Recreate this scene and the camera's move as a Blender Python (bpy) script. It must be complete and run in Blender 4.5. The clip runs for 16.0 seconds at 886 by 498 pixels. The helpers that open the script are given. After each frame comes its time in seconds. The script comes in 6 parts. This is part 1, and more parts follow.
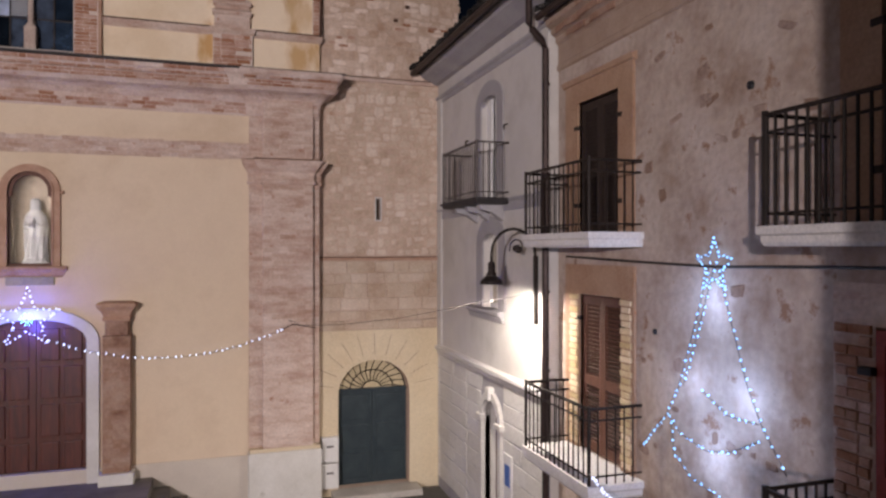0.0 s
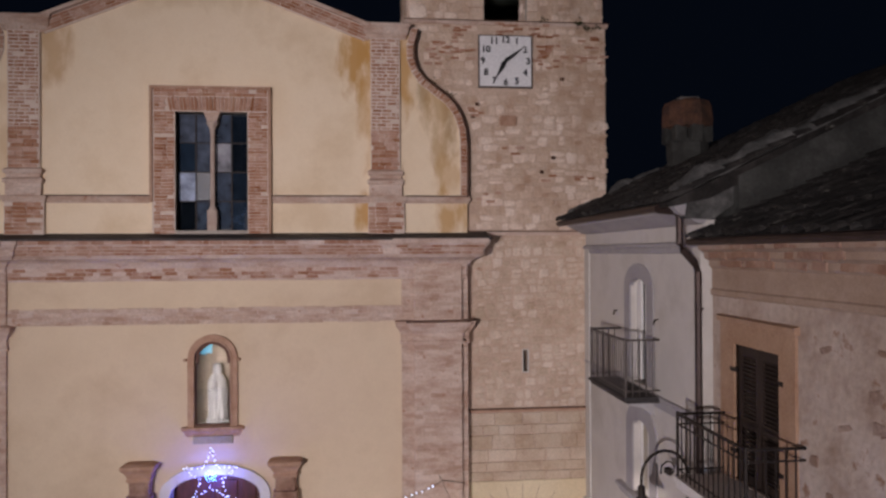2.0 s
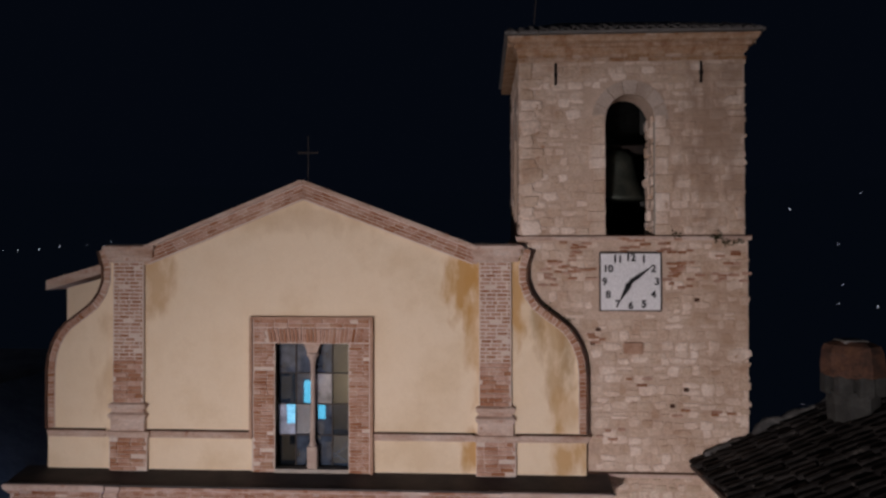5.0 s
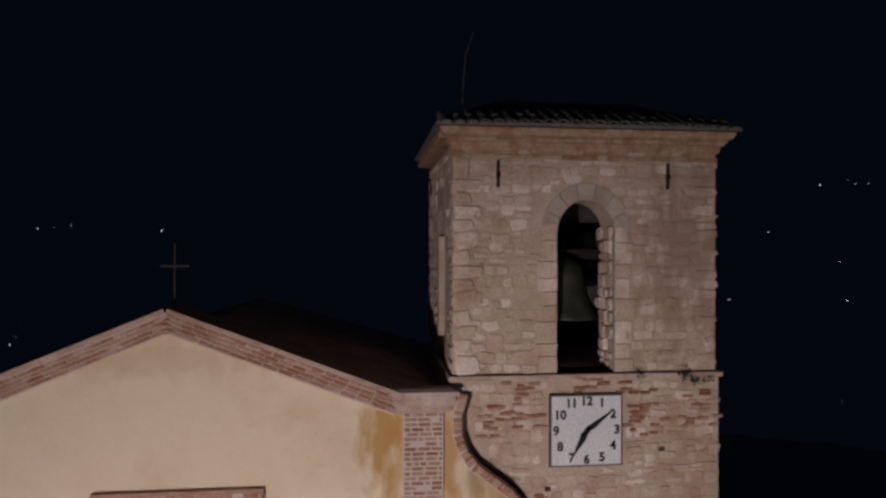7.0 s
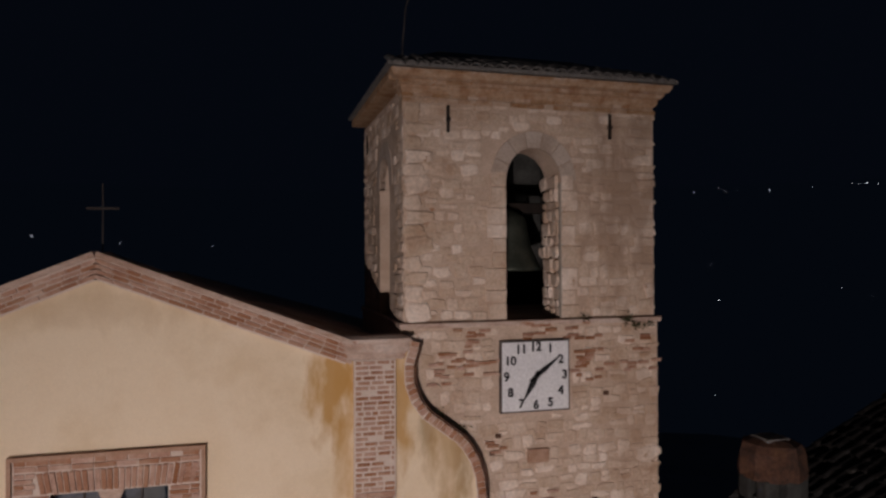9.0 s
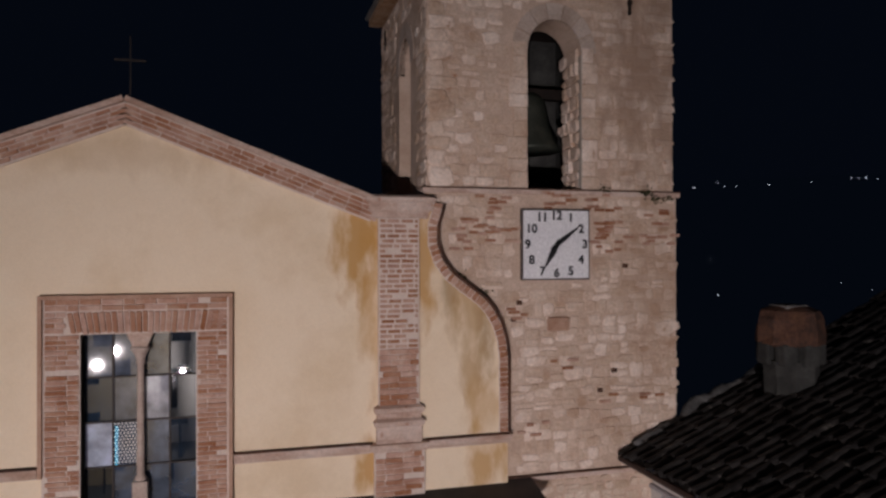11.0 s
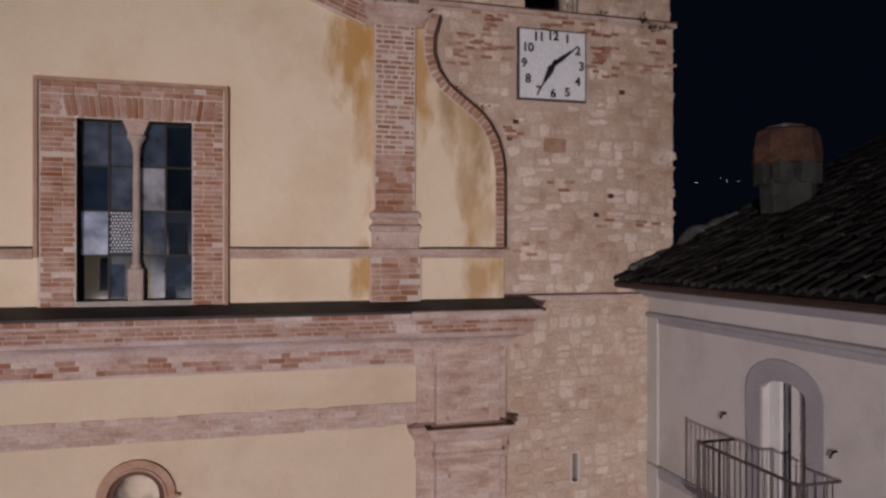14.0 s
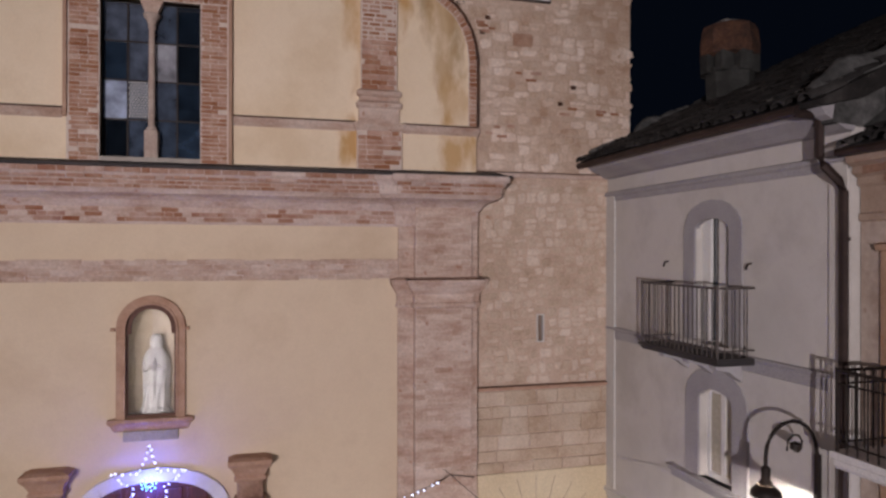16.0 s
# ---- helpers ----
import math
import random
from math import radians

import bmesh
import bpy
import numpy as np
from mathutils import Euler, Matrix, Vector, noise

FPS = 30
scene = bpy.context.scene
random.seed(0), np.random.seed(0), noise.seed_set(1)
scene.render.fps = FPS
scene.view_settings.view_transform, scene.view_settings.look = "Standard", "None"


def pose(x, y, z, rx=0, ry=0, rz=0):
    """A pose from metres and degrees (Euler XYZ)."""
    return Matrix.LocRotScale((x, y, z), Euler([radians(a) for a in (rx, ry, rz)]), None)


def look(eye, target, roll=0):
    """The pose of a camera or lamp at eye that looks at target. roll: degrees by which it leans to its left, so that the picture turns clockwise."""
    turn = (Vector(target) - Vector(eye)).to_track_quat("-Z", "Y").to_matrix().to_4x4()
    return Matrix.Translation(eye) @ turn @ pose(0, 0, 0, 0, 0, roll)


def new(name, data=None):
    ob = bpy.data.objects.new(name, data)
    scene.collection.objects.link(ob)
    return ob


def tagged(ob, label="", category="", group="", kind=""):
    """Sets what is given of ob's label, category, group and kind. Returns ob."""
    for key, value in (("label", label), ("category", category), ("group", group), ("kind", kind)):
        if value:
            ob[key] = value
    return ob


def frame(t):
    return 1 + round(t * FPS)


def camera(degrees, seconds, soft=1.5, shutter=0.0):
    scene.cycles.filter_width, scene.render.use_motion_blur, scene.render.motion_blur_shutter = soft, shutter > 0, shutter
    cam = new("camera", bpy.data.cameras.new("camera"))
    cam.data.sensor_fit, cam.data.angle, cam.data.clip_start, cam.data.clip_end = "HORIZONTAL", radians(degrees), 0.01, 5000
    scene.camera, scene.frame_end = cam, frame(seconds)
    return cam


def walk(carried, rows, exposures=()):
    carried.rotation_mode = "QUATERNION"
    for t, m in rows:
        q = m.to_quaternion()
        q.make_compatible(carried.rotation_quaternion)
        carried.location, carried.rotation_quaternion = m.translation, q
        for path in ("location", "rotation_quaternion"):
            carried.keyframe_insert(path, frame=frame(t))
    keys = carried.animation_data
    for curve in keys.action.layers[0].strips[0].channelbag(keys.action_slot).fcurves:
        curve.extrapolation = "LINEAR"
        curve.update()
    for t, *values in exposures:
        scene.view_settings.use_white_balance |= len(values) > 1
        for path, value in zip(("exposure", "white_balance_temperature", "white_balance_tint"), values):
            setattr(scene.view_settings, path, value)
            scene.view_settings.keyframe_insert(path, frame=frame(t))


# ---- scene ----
cam = camera(65.1, 16.0, soft=2.6)
METRES, EYE, TILT, LEAN, TURN = 20.0, 5.0, 0.0, 0.0, -17.7
ROWS = [
    (0.0, 0.0, 0.0, 0.0, 0.0, 0.0, 0.0),
    (0.5, 0.0025, 0.0013, 0.036, 3.65, 0.08, -0.0),
    (1.0, 0.0052, 0.0012, 0.0734, 5.33, 0.2, 0.03),
    (1.5, 0.0058, -0.0011, 0.1104, 6.35, 0.25, 0.09),
    (2.0, 0.0024, -0.0087, 0.1536, 12.18, 0.32, 0.31),
    (2.5, -0.0002, -0.0048, 0.1902, 19.04, 0.62, 0.19),
    (3.0, -0.0011, 0.0023, 0.2305, 20.79, 0.61, 0.09),
    (3.5, 0.0012, 0.0029, 0.261, 20.81, 0.57, 0.08),
    (6.0, -0.0527, 0.1167, 0.4522, 20.89, 0.73, 0.06),
    (6.5, -0.074, 0.1527, 0.4791, 20.75, 0.8, 0.02),
    (7.0, -0.0905, 0.1706, 0.4874, 11.08, 0.14, -0.11),
    (7.5, -0.1029, 0.1755, 0.4813, 2.55, 0.64, 0.2),
    (8.0, -0.1126, 0.1775, 0.4797, 2.5, 0.7, 0.24),
    (8.5, -0.1221, 0.1767, 0.4655, 2.52, 0.66, 0.24),
    (9.0, -0.1322, 0.1754, 0.443, 2.45, 0.6, 0.2),
    (11.5, -0.1509, 0.1705, 0.3216, 2.37, 0.22, 0.09),
    (12.0, -0.1519, 0.1702, 0.2985, 2.36, 0.16, 0.06),
    (12.5, -0.1523, 0.1732, 0.2777, 2.43, 0.13, 0.07),
    (13.0, -0.1486, 0.1741, 0.2559, 2.47, 0.11, 0.03),
    (13.5, -0.1465, 0.1729, 0.2343, 2.52, 0.11, 0.01),
    (14.0, -0.1452, 0.1713, 0.2099, 2.55, 0.08, -0.01),
    (14.5, -0.1419, 0.165, 0.1838, 2.48, 0.12, -0.04),
    (15.0, -0.1374, 0.1515, 0.1579, 2.5, 0.12, -0.06),
    (15.5, -0.131, 0.1297, 0.1304, 2.41, 0.16, -0.1),
    (16.0, -0.1251, 0.1072, 0.1085, 2.52, 0.11, -0.11),
]
walk(cam, [(t, pose(0, 0, EYE, TILT, LEAN, TURN) @ pose(METRES * x, METRES * y, METRES * z, 90 + pitch, roll, yaw)) for t, x, y, z, yaw, pitch, roll in ROWS],
     exposures=[(0.0, -0.04, 6500, 10), (1.0, -0.09, 6380, 10), (3.0, -0.06, 6500, 10), (6.5, -0.12, 6520, 10), (8.0, -0.13, 6750, 10), (9.0, -0.11, 6900, 10), (11.5, -0.07, 6400, 10), (16.0, -0.09, 6400, 10)])

# ---- world and light ----
world = bpy.data.worlds.new("night")
scene.world = world
world.use_nodes = True
bg = world.node_tree.nodes["Background"]
bg.inputs["Color"].default_value = (0.17, 0.29, 0.60, 1)
bg.inputs["Strength"].default_value = 0.008


def point_lamp(name, where, watts, colour, size=0.2):
    d = bpy.data.lights.new(name, "POINT")
    d.energy, d.color, d.shadow_soft_size = watts, colour, size
    ob = new(name, d)
    ob.location = where
    return ob


FLOOD = (-9.4, -13.4, 6.4)
SIDE = (-20.0, 0.0, 5.5)
FILL_LAMP = (-5.0, -12.2, 6.0)
LAMP = (3.66, 9.2, 4.565)
STAR = (-3.2, 13.55, 3.78)
flood = bpy.data.lights.new("square_floodlight", "SPOT")
flood.energy, flood.color, flood.shadow_soft_size = 16900, (1.0, 0.885, 0.905), 0.07
flood.spot_size, flood.spot_blend = radians(53), 1.0
new("square_floodlight", flood).matrix_world = look(FLOOD, (1.0, 14.0, 6.3))
# Unseen point lamp, added as fill light for the square.
point_lamp("square_light", FILL_LAMP, 1300, (1.0, 0.93, 0.95), 0.07)
point_lamp("side_lamp", SIDE, 1100, (1.0, 0.90, 0.95), 3.0)
point_lamp("street_light", LAMP, 450, (1.0, 0.90, 0.80), 0.06)
point_lamp("star_light", (STAR[0], 13.60, STAR[2] - 0.1), 58, (0.08, 0.10, 1.0), 0.2)
point_lamp("star_light", (STAR[0], 13.88, STAR[2] - 0.22), 18, (0.08, 0.10, 1.0), 0.1)
for _y, _z in ((5.5, 4.5), (5.8, 3.7), (5.1, 3.6), (5.5, 3.0)):
    point_lamp("tree_light", (4.25, _y, _z), 11, (0.40, 0.56, 1.0), 0.15)
point_lamp("street_glow", (-10.3, 18.5, 3.0), 70, (1.0, 0.82, 0.55), 0.2)
point_lamp("street_glow", (-13.2, 15.6, 8.6), 130, (0.25, 0.45, 1.0), 0.2)

# ---- materials ----


def surface(name, cols, scale=1.2, fine=30.0, rough=0.85, bump=0.2, metal=0.0, spec=0.3, vary=0.0, stretch=(1, 1, 1), spots=None, stains=None, grain=0.17):
    """cols: two or three colours over a wide noise; fine: grain per metre; vary: change from piece to piece;
    spots: (scale, threshold, colour); stains: list of (x, z, rx, rz, colour, strength) blotches with torn edges, for
    stains and painted dimness."""
    m = bpy.data.materials.new(name)
    m.use_nodes = True
    nt = m.node_tree
    N, L = nt.nodes, nt.links
    b = N["Principled BSDF"]
    b.inputs["Roughness"].default_value = rough
    b.inputs["Metallic"].default_value = metal
    b.inputs["Specular IOR Level"].default_value = spec
    geo = N.new("ShaderNodeNewGeometry")
    mp = N.new("ShaderNodeMapping")
    mp.inputs["Scale"].default_value = stretch
    L.new(geo.outputs["Position"], mp.inputs["Vector"])
    n1 = N.new("ShaderNodeTexNoise")
    n1.inputs["Scale"].default_value, n1.inputs["Detail"].default_value, n1.inputs["Roughness"].default_value = scale, 6, 0.65
    L.new(mp.outputs[0], n1.inputs["Vector"])
    ramp = N.new("ShaderNodeValToRGB")
    e = ramp.color_ramp.elements
    e[0].position, e[1].position = 0.32, 0.68
    e[0].color, e[1].color = (*cols[0], 1), (*cols[-1], 1)
    if len(cols) == 3:
        k = e.new(0.5)
        k.color = (*cols[1], 1)
    L.new(n1.outputs["Fac"], ramp.inputs["Fac"])
    col = ramp.outputs["Color"]
    n2 = N.new("ShaderNodeTexNoise")
    n2.inputs["Scale"].default_value, n2.inputs["Detail"].default_value = fine, 4
    L.new(geo.outputs["Position"], n2.inputs["Vector"])

    def scaled(col, fac, lo, hi, a=0.0, c=1.0):
        r = N.new("ShaderNodeMapRange")
        r.inputs["From Min"].default_value, r.inputs["From Max"].default_value = a, c
        r.inputs["To Min"].default_value, r.inputs["To Max"].default_value = lo, hi
        L.new(fac, r.inputs["Value"])
        mx = N.new("ShaderNodeVectorMath")
        mx.operation = "SCALE"
        L.new(col, mx.inputs[0])
        L.new(r.outputs[0], mx.inputs["Scale"])
        return mx.outputs[0]

    def blended(col, fac, other):
        mx = N.new("ShaderNodeMix")
        mx.data_type = "RGBA"
        L.new(fac, mx.inputs["Factor"])
        L.new(col, mx.inputs[6])
        mx.inputs[7].default_value = (*other, 1)
        return mx.outputs[2]

    col = scaled(col, n2.outputs["Fac"], 1 - grain, 1 + grain, 0.25, 0.75)
    if vary:
        info = N.new("ShaderNodeObjectInfo")
        add = N.new("ShaderNodeMath")
        add.operation = "ADD"
        L.new(info.outputs["Random"], add.inputs[0])
        L.new(geo.outputs["Random Per Island"], add.inputs[1])
        fr = N.new("ShaderNodeMath")
        fr.operation = "FRACT"
        L.new(add.outputs[0], fr.inputs[0])
        col = scaled(col, fr.outputs[0], 1 - vary, 1 + vary * 0.7)
        hue = N.new("ShaderNodeHueSaturation")
        r = N.new("ShaderNodeMapRange")
        r.inputs["To Min"].default_value, r.inputs["To Max"].default_value = 1.0 + vary * 0.9, 1.0 - vary * 0.9
        L.new(fr.outputs[0], r.inputs["Value"])
        L.new(r.outputs[0], hue.inputs["Saturation"])
        L.new(col, hue.inputs["Color"])
        col = hue.outputs[0]
    if spots:
        sc, th, sc_col = spots
        n3 = N.new("ShaderNodeTexNoise")
        n3.inputs["Scale"].default_value, n3.inputs["Detail"].default_value = sc, 5
        n3.inputs["Roughness"].default_value = 0.7
        L.new(geo.outputs["Position"], n3.inputs["Vector"])
        r = N.new("ShaderNodeMapRange")
        r.inputs["From Min"].default_value, r.inputs["From Max"].default_value = th, th + 0.07
        L.new(n3.outputs["Fac"], r.inputs["Value"])
        col = blended(col, r.outputs[0], sc_col)
    for sx, sz, rx, rz, scol, strength in stains or ():
        sub = N.new("ShaderNodeVectorMath")
        sub.operation = "SUBTRACT"
        L.new(geo.outputs["Position"], sub.inputs[0])
        sub.inputs[1].default_value = (sx, 0, sz)
        sca = N.new("ShaderNodeVectorMath")
        sca.operation = "MULTIPLY"
        L.new(sub.outputs[0], sca.inputs[0])
        sca.inputs[1].default_value = (1 / rx, 0, 1 / rz)
        ln = N.new("ShaderNodeVectorMath")
        ln.operation = "LENGTH"
        L.new(sca.outputs[0], ln.inputs[0])
        m2 = N.new("ShaderNodeMapping")
        m2.inputs["Scale"].default_value = (3.4, 1, 1.5)
        L.new(geo.outputs["Position"], m2.inputs["Vector"])
        n4 = N.new("ShaderNodeTexNoise")
        n4.inputs["Scale"].default_value, n4.inputs["Detail"].default_value = 1.2, 8
        L.new(m2.outputs[0], n4.inputs["Vector"])
        ad = N.new("ShaderNodeMath")
        ad.operation = "MULTIPLY_ADD"
        L.new(n4.outputs["Fac"], ad.inputs[0])
        ad.inputs[1].default_value = 2.2
        L.new(ln.outputs["Value"], ad.inputs[2])
        r = N.new("ShaderNodeMapRange")
        r.inputs["From Min"].default_value, r.inputs["From Max"].default_value = 1.4, 2.0
        r.inputs["To Min"].default_value, r.inputs["To Max"].default_value = strength, 0.0
        L.new(ad.outputs[0], r.inputs["Value"])
        col = blended(col, r.outputs[0], scol)
    L.new(col, b.inputs["Base Color"])
    if bump:
        bp = N.new("ShaderNodeBump")
        bp.inputs["Strength"].default_value, bp.inputs["Distance"].default_value = bump, 0.02
        L.new(n2.outputs["Fac"], bp.inputs["Height"])
        L.new(bp.outputs[0], b.inputs["Normal"])
    return m


def glow(name, colour, strength):
    m = bpy.data.materials.new(name)
    m.use_nodes = True
    b = m.node_tree.nodes["Principled BSDF"]
    b.inputs["Base Color"].default_value = (*colour, 1)
    b.inputs["Emission Color"].default_value = (*colour, 1)
    b.inputs["Emission Strength"].default_value = strength
    return m


OCHRE = (0.50, 0.26, 0.06)
M_CREAM = surface("cream_plaster", [(0.64, 0.505, 0.365), (0.68, 0.545, 0.40), (0.60, 0.465, 0.33)], 0.6, 45, 0.9, 0.05, grain=0.04)
M_ATTIC = surface("stained_cream_plaster", [(0.79, 0.63, 0.45), (0.83, 0.68, 0.505), (0.74, 0.58, 0.40)], 0.7, 45, 0.9, 0.05, grain=0.04, stains=[
    (-0.38, 12.15, 0.42, 1.15, OCHRE, 0.85), (1.5, 10.75, 0.22, 0.7, (0.27, 0.18, 0.09), 0.55), (0.95, 11.4, 0.2, 0.55, (0.27, 0.18, 0.09), 0.5), (-0.2, 11.2, 0.25, 1.4, OCHRE, 0.6), (0.6, 12.0, 0.35, 1.3, OCHRE, 0.75), (1.3, 10.9, 0.55, 1.3, (0.42, 0.24, 0.08), 0.6),
    (1.6, 9.6, 0.5, 0.5, OCHRE, 0.4), (1.5, 8.8, 0.5, 0.6, OCHRE, 0.7), (-0.25, 8.9, 0.22, 0.5, OCHRE, 0.8), (-6.2, 12.2, 0.4, 1.1, (0.46, 0.25, 0.08), 0.55),
    (-7.0, 10.3, 0.5, 1.5, (0.48, 0.28, 0.1), 0.35), (-3.3, 13.2, 2.4, 0.35, (0.45, 0.28, 0.13), 0.25)])
M_BRICK = surface("old_brick", [(0.31, 0.145, 0.09), (0.43, 0.235, 0.16), (0.52, 0.35, 0.265)], 2.6, 40, 0.9, 0.35, vary=0.24)
M_BRICKWORK = surface("worn_brickwork", [(0.40, 0.255, 0.19), (0.52, 0.385, 0.315), (0.61, 0.49, 0.425)], 1.5, 24, 0.92, 0.5, vary=0.11, stretch=(1, 1, 3.5), spots=(6, 0.62, (0.34, 0.16, 0.10)))
M_CORNICE = surface("limewashed_brick", [(0.41, 0.285, 0.225), (0.54, 0.415, 0.36), (0.62, 0.515, 0.465)], 1.6, 26, 0.92, 0.4, stretch=(1, 1, 3), spots=(5, 0.62, (0.38, 0.20, 0.14)))
M_MORTAR = surface("lime_mortar", [(0.60, 0.49, 0.42), (0.70, 0.59, 0.52)], 3, 60, 0.95, 0.4)
# Mortar brown; the rubble house eaves take it as a darker, dim-light tone.
M_DARKMORTAR = surface("brown_mortar_and_dim_brick", [(0.33, 0.23, 0.17), (0.42, 0.31, 0.24)], 3, 60, 0.95, 0.4)
# Its blotches give the right side a slight brown and paint its dimness.
M_STONE = surface("tower_stone", [(0.53, 0.37, 0.275), (0.65, 0.50, 0.395), (0.73, 0.595, 0.50)], 2.4, 22, 0.9, 0.6, vary=0.22, stains=[(4.3, 14.7, 1.1, 2.0, (0.34, 0.23, 0.165), 0.75), (4.4, 11.2, 0.8, 1.7, (0.40, 0.265, 0.18), 0.45)], spots=(3.4, 0.65, (0.40, 0.235, 0.15)))
M_PALESTONE = surface("pale_field_stone", [(0.51, 0.385, 0.29), (0.60, 0.475, 0.375), (0.68, 0.56, 0.46)], 2.4, 24, 0.9, 0.6, vary=0.17)
M_CORNICEBRICK = surface("washed_cornice_brick", [(0.29, 0.13, 0.085), (0.40, 0.235, 0.17), (0.53, 0.40, 0.35)], 1.5, 30, 0.92, 0.4, vary=0.24)
M_EAVES = surface("mixed_eaves_brick", [(0.34, 0.175, 0.095), (0.46, 0.295, 0.19), (0.57, 0.43, 0.33)], 5, 26, 0.92, 0.5, vary=0.2, spots=(5, 0.60, (0.42, 0.20, 0.08)))
# Same two blotches: brown tone plus dimness put into the colour.
M_STONEBED = surface("tower_mortar", [(0.48, 0.345, 0.26), (0.62, 0.475, 0.38)], 2.4, 40, 0.95, 0.5, stains=[(4.3, 14.7, 1.1, 2.0, (0.34, 0.23, 0.165), 0.75), (4.4, 11.2, 0.8, 1.7, (0.40, 0.265, 0.18), 0.45)], spots=(5, 0.66, (0.40, 0.20, 0.11)))
M_ASHLAR = surface("brown_ashlar", [(0.45, 0.33, 0.24), (0.56, 0.445, 0.345), (0.61, 0.51, 0.41)], 1.8, 30, 0.9, 0.4, vary=0.12)
M_GREYSTONE = surface("grey_dressed_stone", [(0.34, 0.30, 0.26), (0.46, 0.41, 0.36)], 3, 40, 0.85, 0.3, vary=0.15)
M_RING = surface("smooth_arch_stone", [(0.43, 0.335, 0.275), (0.53, 0.43, 0.365), (0.58, 0.48, 0.42)], 3, 30, 0.88, 0.35, vary=0.12)
M_COLUMN = surface("pink_column_stone", [(0.40, 0.30, 0.25), (0.52, 0.42, 0.36)], 4, 40, 0.85, 0.25)
M_YELLOW = surface("yellow_plaster", [(0.60, 0.485, 0.325), (0.67, 0.565, 0.405)], 0.9, 40, 0.9, 0.1)
M_WHITEPLASTER = surface("white_house_plaster", [(0.54, 0.505, 0.47), (0.59, 0.555, 0.52), (0.49, 0.455, 0.42)], 0.8, 50, 0.88, 0.04, grain=0.04)
M_GREYTRIM = surface("grey_trim_plaster", [(0.32, 0.30, 0.315), (0.39, 0.37, 0.375)], 1.5, 45, 0.88, 0.08)
M_WHITESTONE = surface("pale_stone_blocks", [(0.56, 0.53, 0.50), (0.66, 0.63, 0.60)], 1.2, 40, 0.85, 0.15, vary=0.06)
M_PLINTH = surface("stained_white_plinth", [(0.58, 0.55, 0.50), (0.70, 0.67, 0.63)], 1.4, 30, 0.85, 0.08, grain=0.06, spots=(3, 0.64, (0.45, 0.41, 0.36)))
M_RUBBLE = surface("patched_rubble_plaster", [(0.30, 0.205, 0.155), (0.45, 0.355, 0.295), (0.53, 0.44, 0.385)], 1.3, 12, 0.95, 0.7, spots=(2.6, 0.60, (0.29, 0.175, 0.12)), grain=0.14)
M_ROUGH = surface("bare_brown_stone", [(0.24, 0.15, 0.11), (0.36, 0.26, 0.21)], 2.5, 20, 0.95, 0.6, vary=0.25)
M_OCHRE = surface("ochre_surround", [(0.32, 0.185, 0.115), (0.42, 0.275, 0.185)], 2.2, 30, 0.9, 0.3, spots=(5, 0.66, (0.36, 0.16, 0.08)))
M_YBRICK = surface("pale_yellow_brick", [(0.58, 0.44, 0.26), (0.68, 0.55, 0.36)], 4, 40, 0.9, 0.3, vary=0.2)
M_SLAB = surface("balcony_stone", [(0.62, 0.58, 0.56), (0.74, 0.71, 0.69)], 1.6, 40, 0.8, 0.12)
M_IRON = surface("black_iron", [(0.018, 0.014, 0.013), (0.035, 0.025, 0.02)], 8, 60, 0.55, 0.15, metal=0.4)
M_IRONGREY = surface("weathered_grey_iron", [(0.07, 0.06, 0.06), (0.12, 0.10, 0.09)], 8, 60, 0.6, 0.15, metal=0.3)
M_PIPE = surface("dark_copper_pipe", [(0.035, 0.024, 0.022), (0.06, 0.04, 0.035)], 5, 50, 0.45, 0.05, metal=0.5)
M_WOODDARK = surface("dark_shutter_wood", [(0.022, 0.015, 0.013), (0.04, 0.026, 0.02)], 2, 60, 0.6, 0.2, stretch=(8, 8, 1))
M_SHUTTER = surface("brown_louvre_wood", [(0.085, 0.035, 0.022), (0.13, 0.055, 0.035)], 3, 60, 0.6, 0.2, stretch=(6, 6, 1))
M_DOORRED = surface("red_brown_door_wood", [(0.05, 0.015, 0.010), (0.12, 0.033, 0.02)], 2.4, 60, 0.42, 0.25, stretch=(7, 7, 0.8))
M_REDPAINT = surface("dark_red_paint", [(0.22, 0.03, 0.02), (0.30, 0.045, 0.03)], 3, 50, 0.55, 0.1)
M_DOORGREEN = surface("blue_green_door_paint", [(0.022, 0.034, 0.042), (0.04, 0.055, 0.062)], 3, 50, 0.5, 0.12)
M_WHITEWOOD = surface("white_window_paint", [(0.66, 0.64, 0.62), (0.74, 0.72, 0.70)], 3, 50, 0.5, 0.05)
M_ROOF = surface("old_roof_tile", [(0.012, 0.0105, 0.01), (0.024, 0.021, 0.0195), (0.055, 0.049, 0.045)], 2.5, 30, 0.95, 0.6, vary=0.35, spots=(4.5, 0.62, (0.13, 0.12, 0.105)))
M_ROOFGREY = surface("grey_roof_slab", [(0.13, 0.125, 0.12), (0.22, 0.205, 0.195)], 2.5, 30, 0.9, 0.3)
M_VERGE = surface("mossy_verge_mortar", [(0.035, 0.035, 0.034), (0.09, 0.088, 0.085), (0.16, 0.155, 0.15)], 3.5, 18, 0.95, 0.8)
M_LEAD = surface("dark_lead_flashing", [(0.035, 0.032, 0.033), (0.07, 0.06, 0.058)], 2, 30, 0.7, 0.3, metal=0.2)
M_MOULD = surface("terracotta_moulding", [(0.36, 0.205, 0.135), (0.49, 0.32, 0.235)], 4, 40, 0.85, 0.25)
